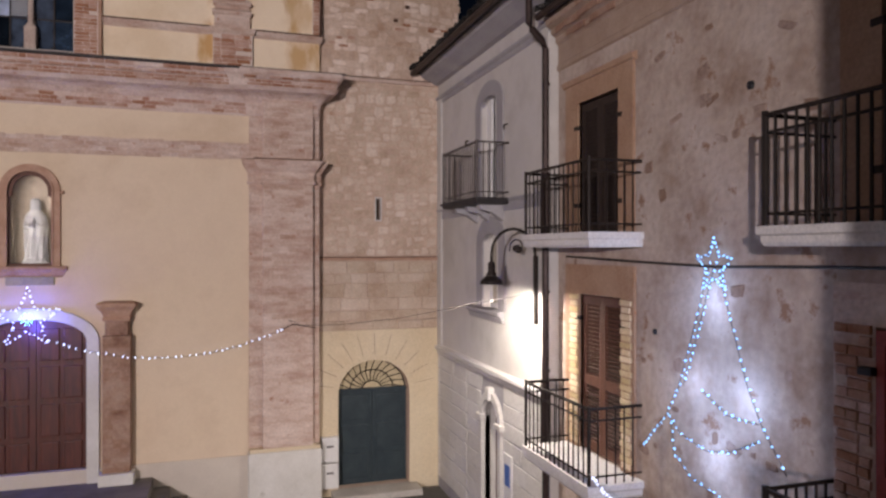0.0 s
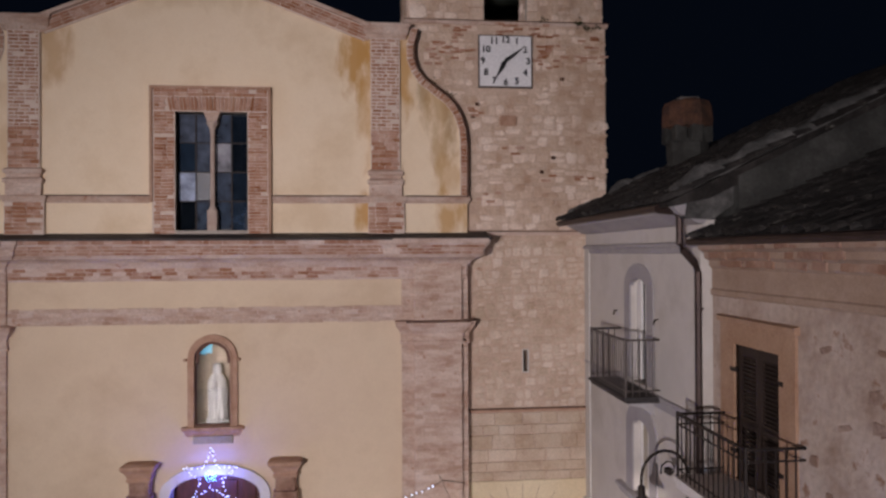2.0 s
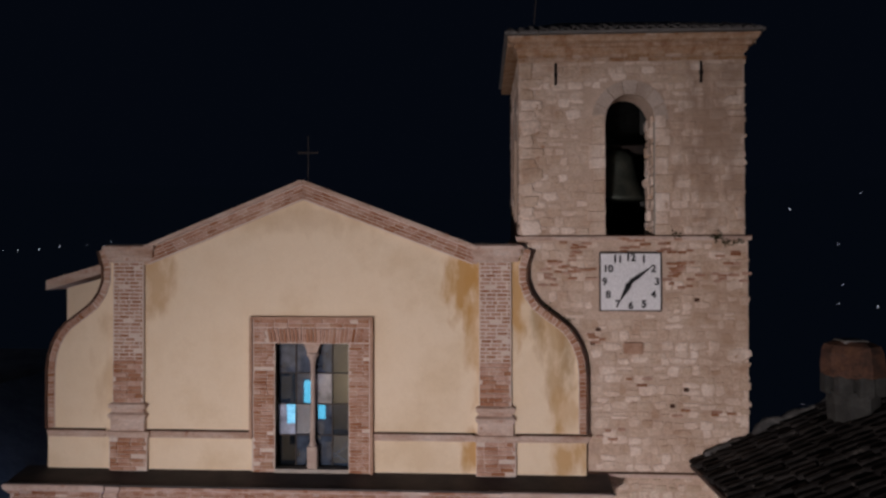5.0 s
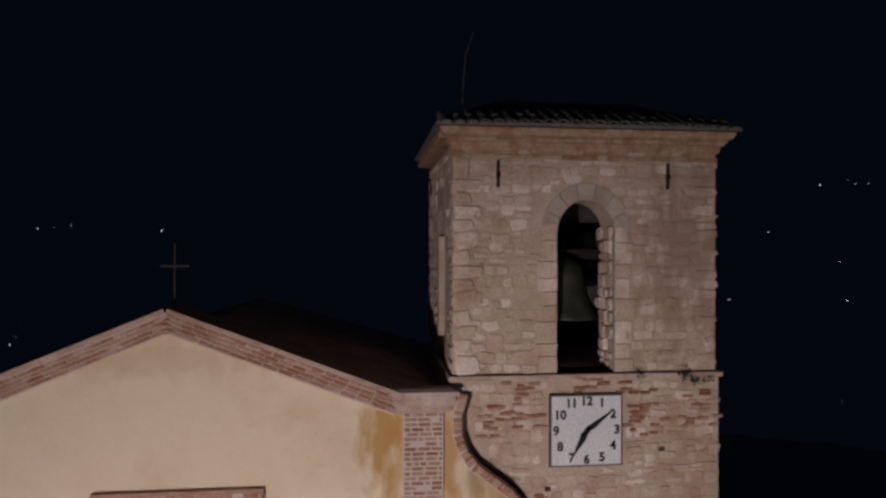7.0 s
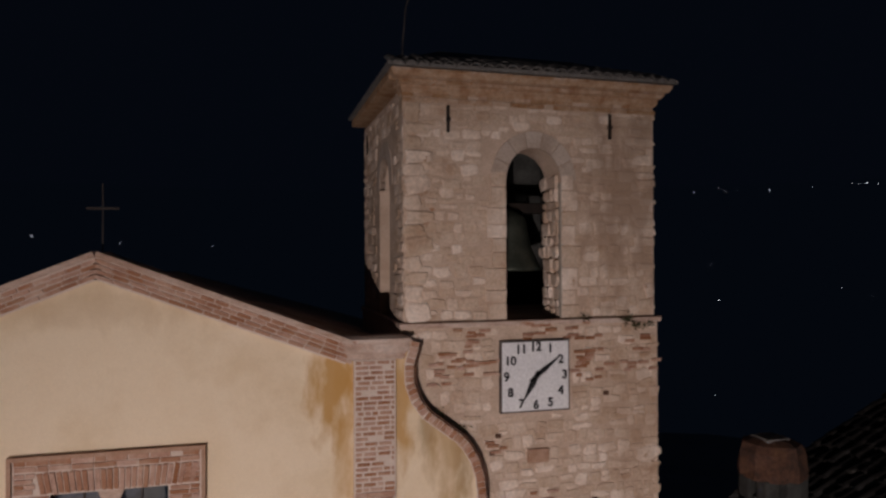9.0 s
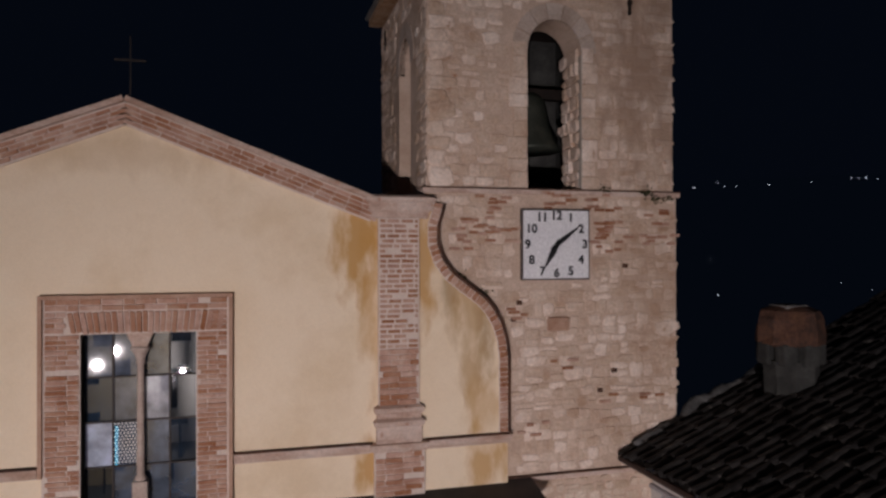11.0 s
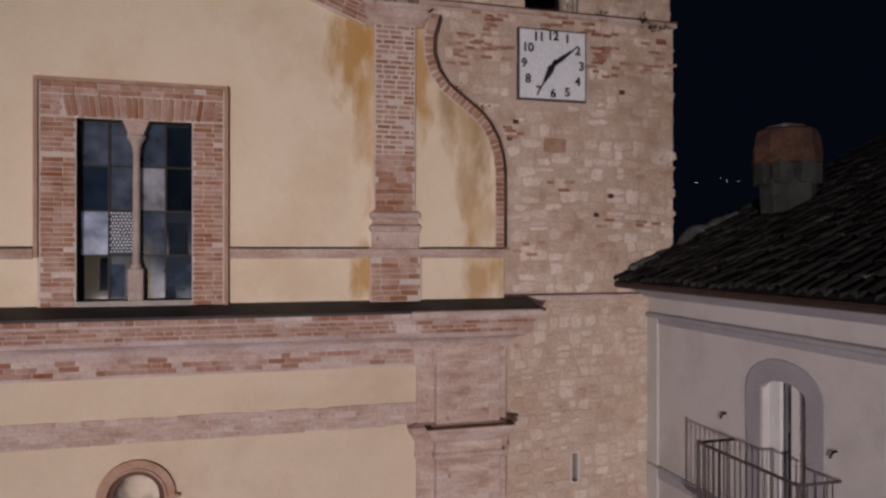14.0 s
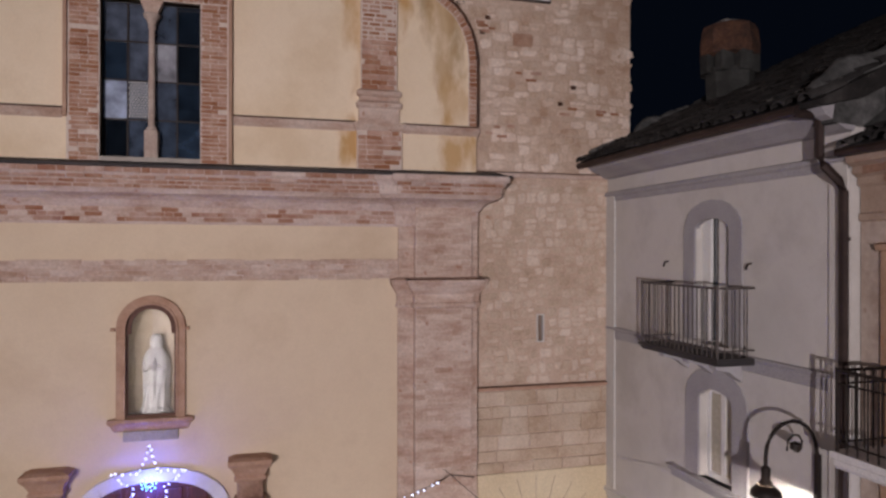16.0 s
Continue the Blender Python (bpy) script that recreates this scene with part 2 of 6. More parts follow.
# Also serves the ledge strips and hole blocks, whose dark tone is painted shade.
M_SOOTSHADE = surface("sooty_brick_and_shade", [(0.035, 0.026, 0.022), (0.09, 0.045, 0.03), (0.14, 0.07, 0.04)], 2.5, 20, 0.95, 0.6)
M_PILLAR = surface("dark_worn_brick", [(0.20, 0.105, 0.07), (0.32, 0.195, 0.14), (0.40, 0.28, 0.215)], 2.2, 24, 0.92, 0.4, vary=0.1)
M_WASH = surface("washed_wall_base", [(0.54, 0.47, 0.40), (0.62, 0.55, 0.47)], 1.2, 30, 0.9, 0.05, grain=0.04)
M_NICHEGREY = surface("niche_plaster", [(0.27, 0.215, 0.165), (0.38, 0.31, 0.24)], 2.5, 40, 0.85, 0.1, spots=(5, 0.62, (0.14, 0.11, 0.085)))
M_STATUE = surface("white_statue_plaster", [(0.30, 0.285, 0.275), (0.39, 0.37, 0.36)], 4, 50, 0.7, 0.06)
M_CLOCK = surface("white_clock_enamel", [(0.74, 0.73, 0.75), (0.80, 0.79, 0.80)], 2, 30, 0.35, 0.0, spec=0.5)
M_BLACK = surface("black_clock_paint", [(0.012, 0.012, 0.014), (0.02, 0.02, 0.022)], 6, 50, 0.5, 0.0)
M_BRONZE = surface("green_bronze", [(0.05, 0.06, 0.05), (0.10, 0.11, 0.09)], 4, 40, 0.5, 0.15, metal=0.7)
M_GROUND = surface("dark_paving", [(0.07, 0.065, 0.06), (0.13, 0.12, 0.11)], 0.4, 12, 0.85, 0.4)
# Far land coloured pale, so that night haze is in its colour.
M_HAZELAND = surface("haze_pale_land", [(0.34, 0.34, 0.33), (0.44, 0.44, 0.43)], 0.01, 0.3, 0.95, 0.0)
# Dark render; inside the belfry its tone is painted shade.
M_GABLE = surface("dark_render_and_shade", [(0.022, 0.022, 0.021), (0.042, 0.042, 0.039), (0.075, 0.075, 0.07)], 1.6, 20, 0.95, 0.5)
M_STEP = surface("worn_stone_step", [(0.42, 0.38, 0.34), (0.56, 0.52, 0.47)], 2, 30, 0.85, 0.2)
M_DARKSTEP = surface("dark_stone_step", [(0.12, 0.105, 0.095), (0.21, 0.19, 0.17)], 2, 30, 0.85, 0.2)
M_FAR = surface("far_house_plaster", [(0.40, 0.36, 0.28), (0.52, 0.47, 0.38)], 0.5, 20, 0.9, 0.1)
M_WARMHOUSE = surface("warm_house_plaster", [(0.52, 0.42, 0.26), (0.62, 0.52, 0.34)], 0.7, 20, 0.9, 0.1)
M_FARROOF = surface("far_slate_roof", [(0.10, 0.11, 0.12), (0.18, 0.19, 0.20)], 1.2, 12, 0.9, 0.3)
M_SIGNYELLOW = surface("yellow_sign_paint", [(0.75, 0.48, 0.04), (0.80, 0.52, 0.06)], 3, 30, 0.4, 0.0)
M_SIGNBLUE = surface("blue_sign_paint", [(0.05, 0.12, 0.38), (0.07, 0.15, 0.42)], 3, 30, 0.4, 0.0)
M_MOSS = surface("dry_weed", [(0.03, 0.035, 0.015), (0.06, 0.055, 0.025)], 6, 40, 0.9, 0.2)
M_BULB = glow("cold_white_bulb", (0.62, 0.70, 1.0), 4)
M_BULBBLUE = glow("blue_bulb", (0.22, 0.52, 1.0), 4)
M_BULBCYAN = glow("cyan_bulb", (0.25, 0.9, 1.0), 7)
M_LAMPGLOW = glow("lit_lamp_globe", (1.0, 0.95, 0.9), 5)
M_CYANSIGN = glow("lit_cyan_panel", (0.10, 0.62, 0.95), 5)
M_TOWN = glow("town_light", (0.85, 0.88, 1.0), 1.6)


def pane_material(name, dark, film, share, rough):
    """Old window glass; some panes take a pale tone, for film and for painted reflections (Object Info's Random decides
    which).
    """
    m = bpy.data.materials.new(name)
    m.use_nodes = True
    N, L = m.node_tree.nodes, m.node_tree.links
    b = N["Principled BSDF"]
    info = N.new("ShaderNodeObjectInfo")
    ramp = N.new("ShaderNodeValToRGB")
    ramp.color_ramp.interpolation = "LINEAR"
    e = ramp.color_ramp.elements
    e[0].position, e[1].position = share, min(1, share + 0.3)
    e[0].color, e[1].color = (*dark, 1), (*film, 1)
    e.new(share + 0.12).color = (dark[0] * 3.5, dark[1] * 4, dark[2] * 4.5, 1)
    L.new(info.outputs["Random"], ramp.inputs["Fac"])
    geo = N.new("ShaderNodeNewGeometry")
    n = N.new("ShaderNodeTexNoise")
    n.inputs["Scale"].default_value, n.inputs["Detail"].default_value = 5, 5
    L.new(geo.outputs["Position"], n.inputs["Vector"])
    r = N.new("ShaderNodeMapRange")
    r.inputs["From Min"].default_value, r.inputs["From Max"].default_value = 0.3, 0.7
    r.inputs["To Min"].default_value, r.inputs["To Max"].default_value = 0.45, 1.25
    L.new(n.outputs["Fac"], r.inputs["Value"])
    sc = N.new("ShaderNodeVectorMath")
    sc.operation = "SCALE"
    L.new(ramp.outputs["Color"], sc.inputs[0])
    L.new(r.outputs[0], sc.inputs["Scale"])
    L.new(sc.outputs[0], b.inputs["Base Color"])
    b.inputs["Roughness"].default_value = rough
    b.inputs["IOR"].default_value = 2.3
    bp = N.new("ShaderNodeBump")
    bp.inputs["Strength"].default_value, bp.inputs["Distance"].default_value = 0.006, 0.02
    L.new(n.outputs["Fac"], bp.inputs["Height"])
    L.new(bp.outputs[0], b.inputs["Normal"])
    return m


# The pale second tone paints soft reflections into some panes' colour.
M_PANE = pane_material("old_window_glass", (0.008, 0.012, 0.018), (0.10, 0.12, 0.165), 0.3, 0.015)
M_FILMPANE = pane_material("filmed_window_glass", (0.12, 0.12, 0.14), (0.36, 0.36, 0.40), 0.2, 0.02)
M_DARKGLASS = pane_material("dark_window_glass", (0.008, 0.010, 0.012), (0.02, 0.022, 0.025), 0.5, 0.06)
M_NICHEGLASS = bpy.data.materials.new("niche_glass")
M_NICHEGLASS.use_nodes = True
_b = M_NICHEGLASS.node_tree.nodes["Principled BSDF"]
_b.inputs["Transmission Weight"].default_value, _b.inputs["Roughness"].default_value, _b.inputs["IOR"].default_value = 1.0, 0.0, 1.62
_b.inputs["Base Color"].default_value = (0.97, 1.0, 0.99, 1)

# ---- mesh helpers ----


def thing(name, where, label, category, group="", kind=""):
    ob = new(name)
    ob.location = where
    return tagged(ob, label, category, group, kind)


def under(ob, parent):
    ob.parent = parent
    if parent.type == "EMPTY":
        ob.matrix_parent_inverse = Matrix.Translation(-parent.location)
    return ob


def part(name, bm, material, parent=None, label="", smooth=False):
    me = bpy.data.meshes.new(name)
    bmesh.ops.recalc_face_normals(bm, faces=bm.faces)
    bm.to_mesh(me)
    bm.free()
    me.materials.append(material)
    if smooth:
        me.polygons.foreach_set("use_smooth", [True] * len(me.polygons))
    ob = new(name, me)
    if label:
        ob["label"] = label
    if parent:
        under(ob, parent)
    return ob


def shared(name, mesh, parent, m, label=""):
    ob = new(name, mesh)
    if label:
        ob["label"] = label
    under(ob, parent)
    ob.matrix_basis = m
    return ob


def mesh_of(bm, name, material, smooth=False):
    me = bpy.data.meshes.new(name)
    bmesh.ops.recalc_face_normals(bm, faces=bm.faces)
    bm.to_mesh(me)
    bm.free()
    me.materials.append(material)
    if smooth:
        me.polygons.foreach_set("use_smooth", [True] * len(me.polygons))
    return me


def box(x0, x1, y0, y1, z0, z1, bevel=0.0, bm=None, wear=0.0):
    own = bm or bmesh.new()
    tmp = bmesh.new()
    bmesh.ops.create_cube(tmp, size=1)
    for v in tmp.verts:
        v.co = Vector(((x0 + x1) / 2 + v.co.x * (x1 - x0), (y0 + y1) / 2 + v.co.y * (y1 - y0), (z0 + z1) / 2 + v.co.z * (z1 - z0)))
    if bevel:
        bmesh.ops.bevel(tmp, geom=tmp.edges[:], offset=bevel, segments=2, affect="EDGES", profile=0.6)
    me = bpy.data.meshes.new("tmp")
    tmp.to_mesh(me)
    tmp.free()
    own.from_mesh(me)
    bpy.data.meshes.remove(me)
    return own


def slab(outer, holes, a, b, axis="y", bm=None):
    """A wall from flat outlines: (x, z) for axis y, (y, z) for axis x, between the planes a (seen face) and b."""
    own = bm or bmesh.new()
    tmp = bmesh.new()
    edges = []
    for loop in (outer, *holes):
        vs = [tmp.verts.new((u, a, v) if axis == "y" else (a, u, v)) for u, v in loop]
        edges += [tmp.edges.new((vs[i], vs[(i + 1) % len(vs)])) for i in range(len(vs))]
    bmesh.ops.triangle_fill(tmp, use_beauty=True, use_dissolve=False, edges=edges)
    ext = bmesh.ops.extrude_face_region(tmp, geom=tmp.faces[:], use_keep_orig=True)
    d = Vector((0, b - a, 0)) if axis == "y" else Vector((b - a, 0, 0))
    bmesh.ops.translate(tmp, vec=d, verts=[g for g in ext["geom"] if isinstance(g, bmesh.types.BMVert)])
    bmesh.ops.recalc_face_normals(tmp, faces=tmp.faces)
    me = bpy.data.meshes.new("tmp")
    tmp.to_mesh(me)
    tmp.free()
    own.from_mesh(me)
    bpy.data.meshes.remove(me)
    return own


def rect(u0, u1, v0, v1):
    return [(u0, v0), (u1, v0), (u1, v1), (u0, v1)]


def arch(c, half, bottom, spring, rise, n=14):
    pts = [(c - half, bottom), (c + half, bottom)]
    return pts + [(c + half * math.cos(math.pi * i / n), spring + rise * math.sin(math.pi * i / n)) for i in range(n + 1)]


def arc_band(c, half, spring, rise, width, n=14, legs=None):
    """Outline of a band round an arch, with legs down to a height."""
    legs = spring if legs is None else legs
    o = [(c + half + width, legs)] + [(c + (half + width) * math.cos(math.pi * i / n), spring + (rise + width) * math.sin(math.pi * i / n)) for i in range(n + 1)] + [(c - half - width, legs)]
    i_ = [(c - half, legs)] + [(c - half * math.cos(math.pi * i / n), spring + rise * math.sin(math.pi * i / n)) for i in range(n + 1)] + [(c + half, legs)]
    pts = o + i_
    out = [pts[0]]
    for p in pts[1:]:
        if abs(p[0] - out[-1][0]) + abs(p[1] - out[-1][1]) > 1e-4:
            out.append(p)
    return out


def tube(points, r, bm=None, sides=6):
    own = bm or bmesh.new()
    P = [Vector(p) for p in points]
    rings = []
    for i, p in enumerate(P):
        d = (P[min(i + 1, len(P) - 1)] - P[max(i - 1, 0)]).normalized()
        up = Vector((0, 0, 1)) if abs(d.z) < 0.9 else Vector((0, 1, 0))
        s = d.cross(up).normalized()
        u = s.cross(d)
        rings.append([own.verts.new(p + r * (math.cos(2 * math.pi * k / sides) * s + math.sin(2 * math.pi * k / sides) * u)) for k in range(sides)])
    for a, b in zip(rings, rings[1:]):
        for k in range(sides):
            own.faces.new((a[k], a[(k + 1) % sides], b[(k + 1) % sides], b[k]))
    own.faces.new(rings[0][::-1])
    own.faces.new(rings[-1])
    return own


def lathe(profile, where, n=20, bm=None, squash=1.0, wave=None, closed=True):
    own = bm or bmesh.new()
    rings = []
    for r, z in profile:
        ring = []
        for k in range(n):
            a = 2 * math.pi * k / n
            q = r * (1 + (wave(a, z) if wave else 0))
            ring.append(own.verts.new((where[0] + q * math.cos(a), where[1] + q * squash * math.sin(a), where[2] + z)))
        rings.append(ring)
    for a, b in zip(rings, rings[1:]):
        for k in range(n):
            own.faces.new((a[k], a[(k + 1) % n], b[(k + 1) % n], b[k]))
    if closed:
        own.faces.new(rings[0][::-1])
        own.faces.new(rings[-1])
    return own


def moulding(profile, x0, x1, back, bm=None, mitre_left=True, mitre_right=True):
    """A profile of (reach, z) run along x in front of the plane y = back, its ends returned by their own reach."""
    own = bm or bmesh.new()
    rows = []
    for reach, z in profile:
        l = x0 - (reach if mitre_left else 0)
        r = x1 + (reach if mitre_right else 0)
        rows.append([own.verts.new((l, back + 0.25, z)), own.verts.new((l, back - reach, z)), own.verts.new((r, back - reach, z)), own.verts.new((r, back + 0.25, z))])
    for a, b in zip(rows, rows[1:]):
        for k in range(3):
            own.faces.new((a[k], a[k + 1], b[k + 1], b[k]))
        own.faces.new((a[3], a[0], b[0], b[3]))
    own.faces.new(rows[0])
    own.faces.new(rows[-1][::-1])
    return own


def piece_mesh(name, material, kind, seed):
    """One unit piece, seen face towards -y: x and z from -0.5 to 0.5, depth 1."""
    rnd = random.Random(seed)
    bm = bmesh.new()
    if kind == "brick":
        ring = [(-0.5, -0.5), (0.5, -0.5), (0.5, 0.5), (-0.5, 0.5)]
        ring = [(x + rnd.uniform(-0.02, 0.02), z + rnd.uniform(-0.05, 0.05)) for x, z in ring]
        inset = (0.965, 0.88)
    else:
        ring = [(-0.5, -0.3), (-0.32, -0.5), (0.3, -0.5), (0.5, -0.28), (0.5, 0.3), (0.3, 0.5), (-0.3, 0.5), (-0.5, 0.3)]
        if kind == "block":
            ring = [(-0.5, -0.45), (-0.47, -0.5), (0.47, -0.5), (0.5, -0.45), (0.5, 0.45), (0.47, 0.5), (-0.47, 0.5), (-0.5, 0.45)]
        j = 0.03 if kind == "block" else 0.12
        ring = [(x + rnd.uniform(-j, j), z + rnd.uniform(-j, j)) for x, z in ring]
        if kind == "round":
            ring = [(x * rnd.uniform(0.86, 1.04), z * rnd.uniform(0.86, 1.04)) for x, z in ring]
        inset = (0.95, 0.92) if kind == "block" else (0.86, 0.82)
    back = [bm.verts.new((x, 0.02, z)) for x, z in ring]
    mid = [bm.verts.new((x, -0.55, z)) for x, z in ring]
    front = [bm.verts.new((x * inset[0], -1 + rnd.uniform(0, 0.25), z * inset[1])) for x, z in ring]
    n = len(ring)
    for a, b in ((back, mid), (mid, front)):
        for k in range(n):
            bm.faces.new((a[k], a[(k + 1) % n], b[(k + 1) % n], b[k]))
    bm.faces.new(front)
    return mesh_of(bm, name, material)


PIECES = {}


def pieces(name, parent, material, kind, spots, count=300, near=None):
    """spots: (x, y, z, width, height, depth, facing, tilt). The first are objects on shared meshes, the rest one joined part."""
    key = (material.name, kind)
    if key not in PIECES:
        PIECES[key] = [piece_mesh(name, material, kind, s) for s in range(7)]
    meshes = PIECES[key]
    if near:
        spots = sorted(spots, key=near)
    rest_v, rest_f = [], []
    for i, (x, y, z, w, h, d, facing, tilt) in enumerate(spots):
        m = Matrix.Translation((x, y, z)) @ Matrix.Rotation(radians(-90) if facing == "x" else 0, 4, "Z") @ Matrix.Rotation(tilt, 4, "Y") @ Matrix.Diagonal((w, d, h, 1))
        me = meshes[(i * 5 + i // 7) % 7]
        if i < count:
            shared(name, me, parent, m)
        else:
            o = len(rest_v)
            rest_v += [tuple(m @ v.co) for v in me.vertices]
            rest_f += [tuple(o + k for k in p.vertices) for p in me.polygons]
    if rest_v:
        me = bpy.data.meshes.new(name + "_rest")
        me.from_pydata(rest_v, [], rest_f)
        me.materials.append(material)
        ob = new(name + "_rest", me)
        under(ob, parent)
        ob["kind"] = "stuff"


def courses(u0, u1, v0, v1, plane, facing, length=0.26, course=0.07, joint=0.012, depth=0.02, skip=0.0, seed=1):
    rnd = random.Random(seed)
    out = []
    n = max(1, round((v1 - v0) / course))
    hh = (v1 - v0) / n
    for k in range(n):
        u = u0 - (length * 0.5 if k % 2 else 0) * rnd.uniform(0.7, 1)
        while u < u1 - 0.02:
            l = length * rnd.choice((1, 1, 1, 0.52))
            a, b = max(u, u0), min(u + l, u1)
            if b - a > 0.05 and rnd.random() >= skip:
                c, z = (a + b) / 2, v0 + hh * (k + 0.5)
                dd = depth * rnd.uniform(0.6, 1.15)
                p = (c, plane, z) if facing == "y" else (plane, c, z)
                out.append((*p, b - a - joint, hh - joint, dd, facing, rnd.uniform(-0.008, 0.008)))
            u += l
    return out


def rubble(u0, u1, v0, v1, plane, facing, keep, low=0.12, high=0.22, long=(0.13, 0.34), depth=0.02, seed=3):
    """Uneven stones in wandering courses; some are two small ones on top of each other."""
    rnd = random.Random(seed)
    out, v = [], v0
    while v < v1 - 0.05:
        h = min(rnd.uniform(low, high), v1 - v)
        u = u0 + rnd.uniform(-0.1, 0)
        wave = rnd.uniform(0, 6)
        while u < u1:
            l = rnd.uniform(*long)
            a, b = max(u, u0), min(u + l, u1)
            if b - a > 0.06:
                split = h > 0.15 and rnd.random() < 0.28
                for z0, hh in (((v, h * 0.5), (v + h * 0.5, h * 0.5)) if split else ((v, h),)):
                    c, z = (a + b) / 2, z0 + hh / 2 + rnd.uniform(-0.02, 0.02) + 0.022 * math.sin(2.1 * u + wave)
                    hh *= rnd.uniform(0.78, 1.1)
                    if v0 < z - hh / 2 + 0.02 and z + hh / 2 < v1 + 0.02 and keep(c, z, (b - a) / 2, hh / 2):
                        p = (c, plane, z) if facing == "y" else (plane, c, z)
                        out.append((*p, (b - a) * rnd.uniform(0.84, 1.0) - 0.012, hh - 0.012, depth * rnd.uniform(0.35, 1.3), facing, rnd.uniform(-0.1, 0.1)))
            u += l
        v += h
    return out


# ---- ground and distance ----


def height(x, y):
    """A flat hilltop with steep flanks, a deep valley and far hills."""
    r = math.hypot(x + 2, y - 5)
    if r < 36:
        return 0.0
    fall = min(1, (r - 36) / 260)
    h = -170 * fall * fall * (3 - 2 * fall)
    if r > 900:
        g = min(1, (r - 900) / 1900)
        h += 215 * g * g * (3 - 2 * g) * (0.8 + 0.35 * noise.noise(Vector((math.atan2(y, x) * 3, 1.3, 0.2))))
    return h + 6 * noise.noise(Vector((x / 60, y / 60, 0))) * max(0, min(1, (r - 55) / 120))


bm = bmesh.new()
rings = []
RADII = [8, 18, 30, 42, 55, 75, 100, 140, 200, 280, 380, 500, 650, 800, 1000, 1250, 1550, 1900, 2300, 2800, 3400, 4200]
SECT = 72
mid_v = bm.verts.new((-2, 5, 0))
for r in RADII:
    ring = []
    for k in range(SECT):
        a = 2 * math.pi * k / SECT
        x, y = -2 + r * math.cos(a), 5 + r * math.sin(a)
        ring.append(bm.verts.new((x, y, height(x, y))))
    rings.append(ring)
for k in range(SECT):
    bm.faces.new((mid_v, rings[0][k], rings[0][(k + 1) % SECT]))
for a, b in zip(rings, rings[1:]):
    for k in range(SECT):
        bm.faces.new((a[k], b[k], b[(k + 1) % SECT], a[(k + 1) % SECT]))
# Ground beyond 34 m takes the paler tone that paints haze.
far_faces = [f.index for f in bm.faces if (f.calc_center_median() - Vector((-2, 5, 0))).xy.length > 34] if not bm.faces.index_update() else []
gr = part("ground", bm, M_GROUND, smooth=True)
gr.data.materials.append(M_HAZELAND)
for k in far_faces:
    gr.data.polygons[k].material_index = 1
tagged(gr, "dark stone-paved square falling away to night valley hills", "ground", kind="structure")

# far town lights: bearing right of straight ahead, and degrees over the level line
TOWN = [(35.2, 5.0), (36.9, 5.3), (37.4, 5.0), (38.2, 5.0), (40.5, 5.0), (43.3, 5.1), (45.8, 5.2), (46.2, 5.2), (46.7, 5.2), (47.4, 5.1), (36.4, -0.5), (45.1, -2.2), (36.9, -3.3), (47.0, -2.7), (36.6, -10.4), (47.4, -11.8), (-15.4, 1.7), (-35.6, 0.5), (-34.7, 0.5), (-33.4, 0.6), (-32.1, 0.8), (-30.4, 0.9), (-29.2, 0.9), (-28.7, 1.1), (-23.6, 1.7), (-22.6, 1.8), (-21.5, 2.0), (28.1, 4.5), (23.6, 3.5), (26.7, 0.9), (27.0, -2.0), (26.7, -3.4), (29.1, -3.5), (25.9, -8.9), (24.4, -10.7), (31.1, -3.5), (31.8, 1.6), (47.4, -13.5), (-9.7, 1.2), (-3.1, 1.0), (-25.3, -6.4), (-25.0, -5.9), (-24.6, -4.9), (-27.0, -4.5)]
town = thing("town_lights", (60, 900, -100), "scattered small white lights of far villages at night", "lights", kind="stuff")
bm = bmesh.new()
for i, (az, el) in enumerate(TOWN):
    e = Vector((-1.5, 4, 12))
    w = Vector((math.sin(radians(az)), math.cos(radians(az)), math.tan(radians(el))))
    d = 120
    while d < 735 and (e + w * d).z > height((e + w * d).x, (e + w * d).y) + 2:
        d += 12
    p = e + w * d
    bmesh.ops.create_icosphere(bm, subdivisions=1, radius=d * (0.0004 if i % 4 else 0.0007), matrix=Matrix.Translation(p))
part("light_point", bm, M_TOWN, town)["kind"] = "stuff"

# added glowing ring, as dark as the sky, for night haze over the valley
HAZE = bpy.data.materials.new("night_haze_glow")
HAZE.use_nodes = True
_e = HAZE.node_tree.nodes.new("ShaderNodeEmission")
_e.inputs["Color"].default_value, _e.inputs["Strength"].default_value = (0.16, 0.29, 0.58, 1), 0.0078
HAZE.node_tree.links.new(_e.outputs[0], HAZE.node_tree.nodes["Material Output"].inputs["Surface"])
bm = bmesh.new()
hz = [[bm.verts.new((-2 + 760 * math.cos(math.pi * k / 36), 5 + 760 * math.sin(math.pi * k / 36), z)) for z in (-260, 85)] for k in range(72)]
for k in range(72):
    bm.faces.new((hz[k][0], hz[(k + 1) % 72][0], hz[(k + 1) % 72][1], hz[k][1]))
tagged(part("backdrop", bm, HAZE, smooth=True), "faintly glowing dark blue ring painting night haze before the valley", "backdrop", kind="structure")

# ---- church ----
CX = -3.24
YU, YL, YP, YT = 13.92, 13.83, 13.63, 14.06
church = thing("church", (CX, 14.2, 0), "cream plastered church front with worn brick pilasters and gable", "church")
DOOR = arch(-3.16, 0.86, 0.8, 3.36, 0.4)
NICHE = arch(-3.2, 0.35, 4.70, 6.02, 0.35)
part("lower_wall", slab(rect(-8.3, 1.75, 0, 8.0), [DOOR, NICHE], YL, 14.45), M_CREAM, church, "smooth cream plaster wall")

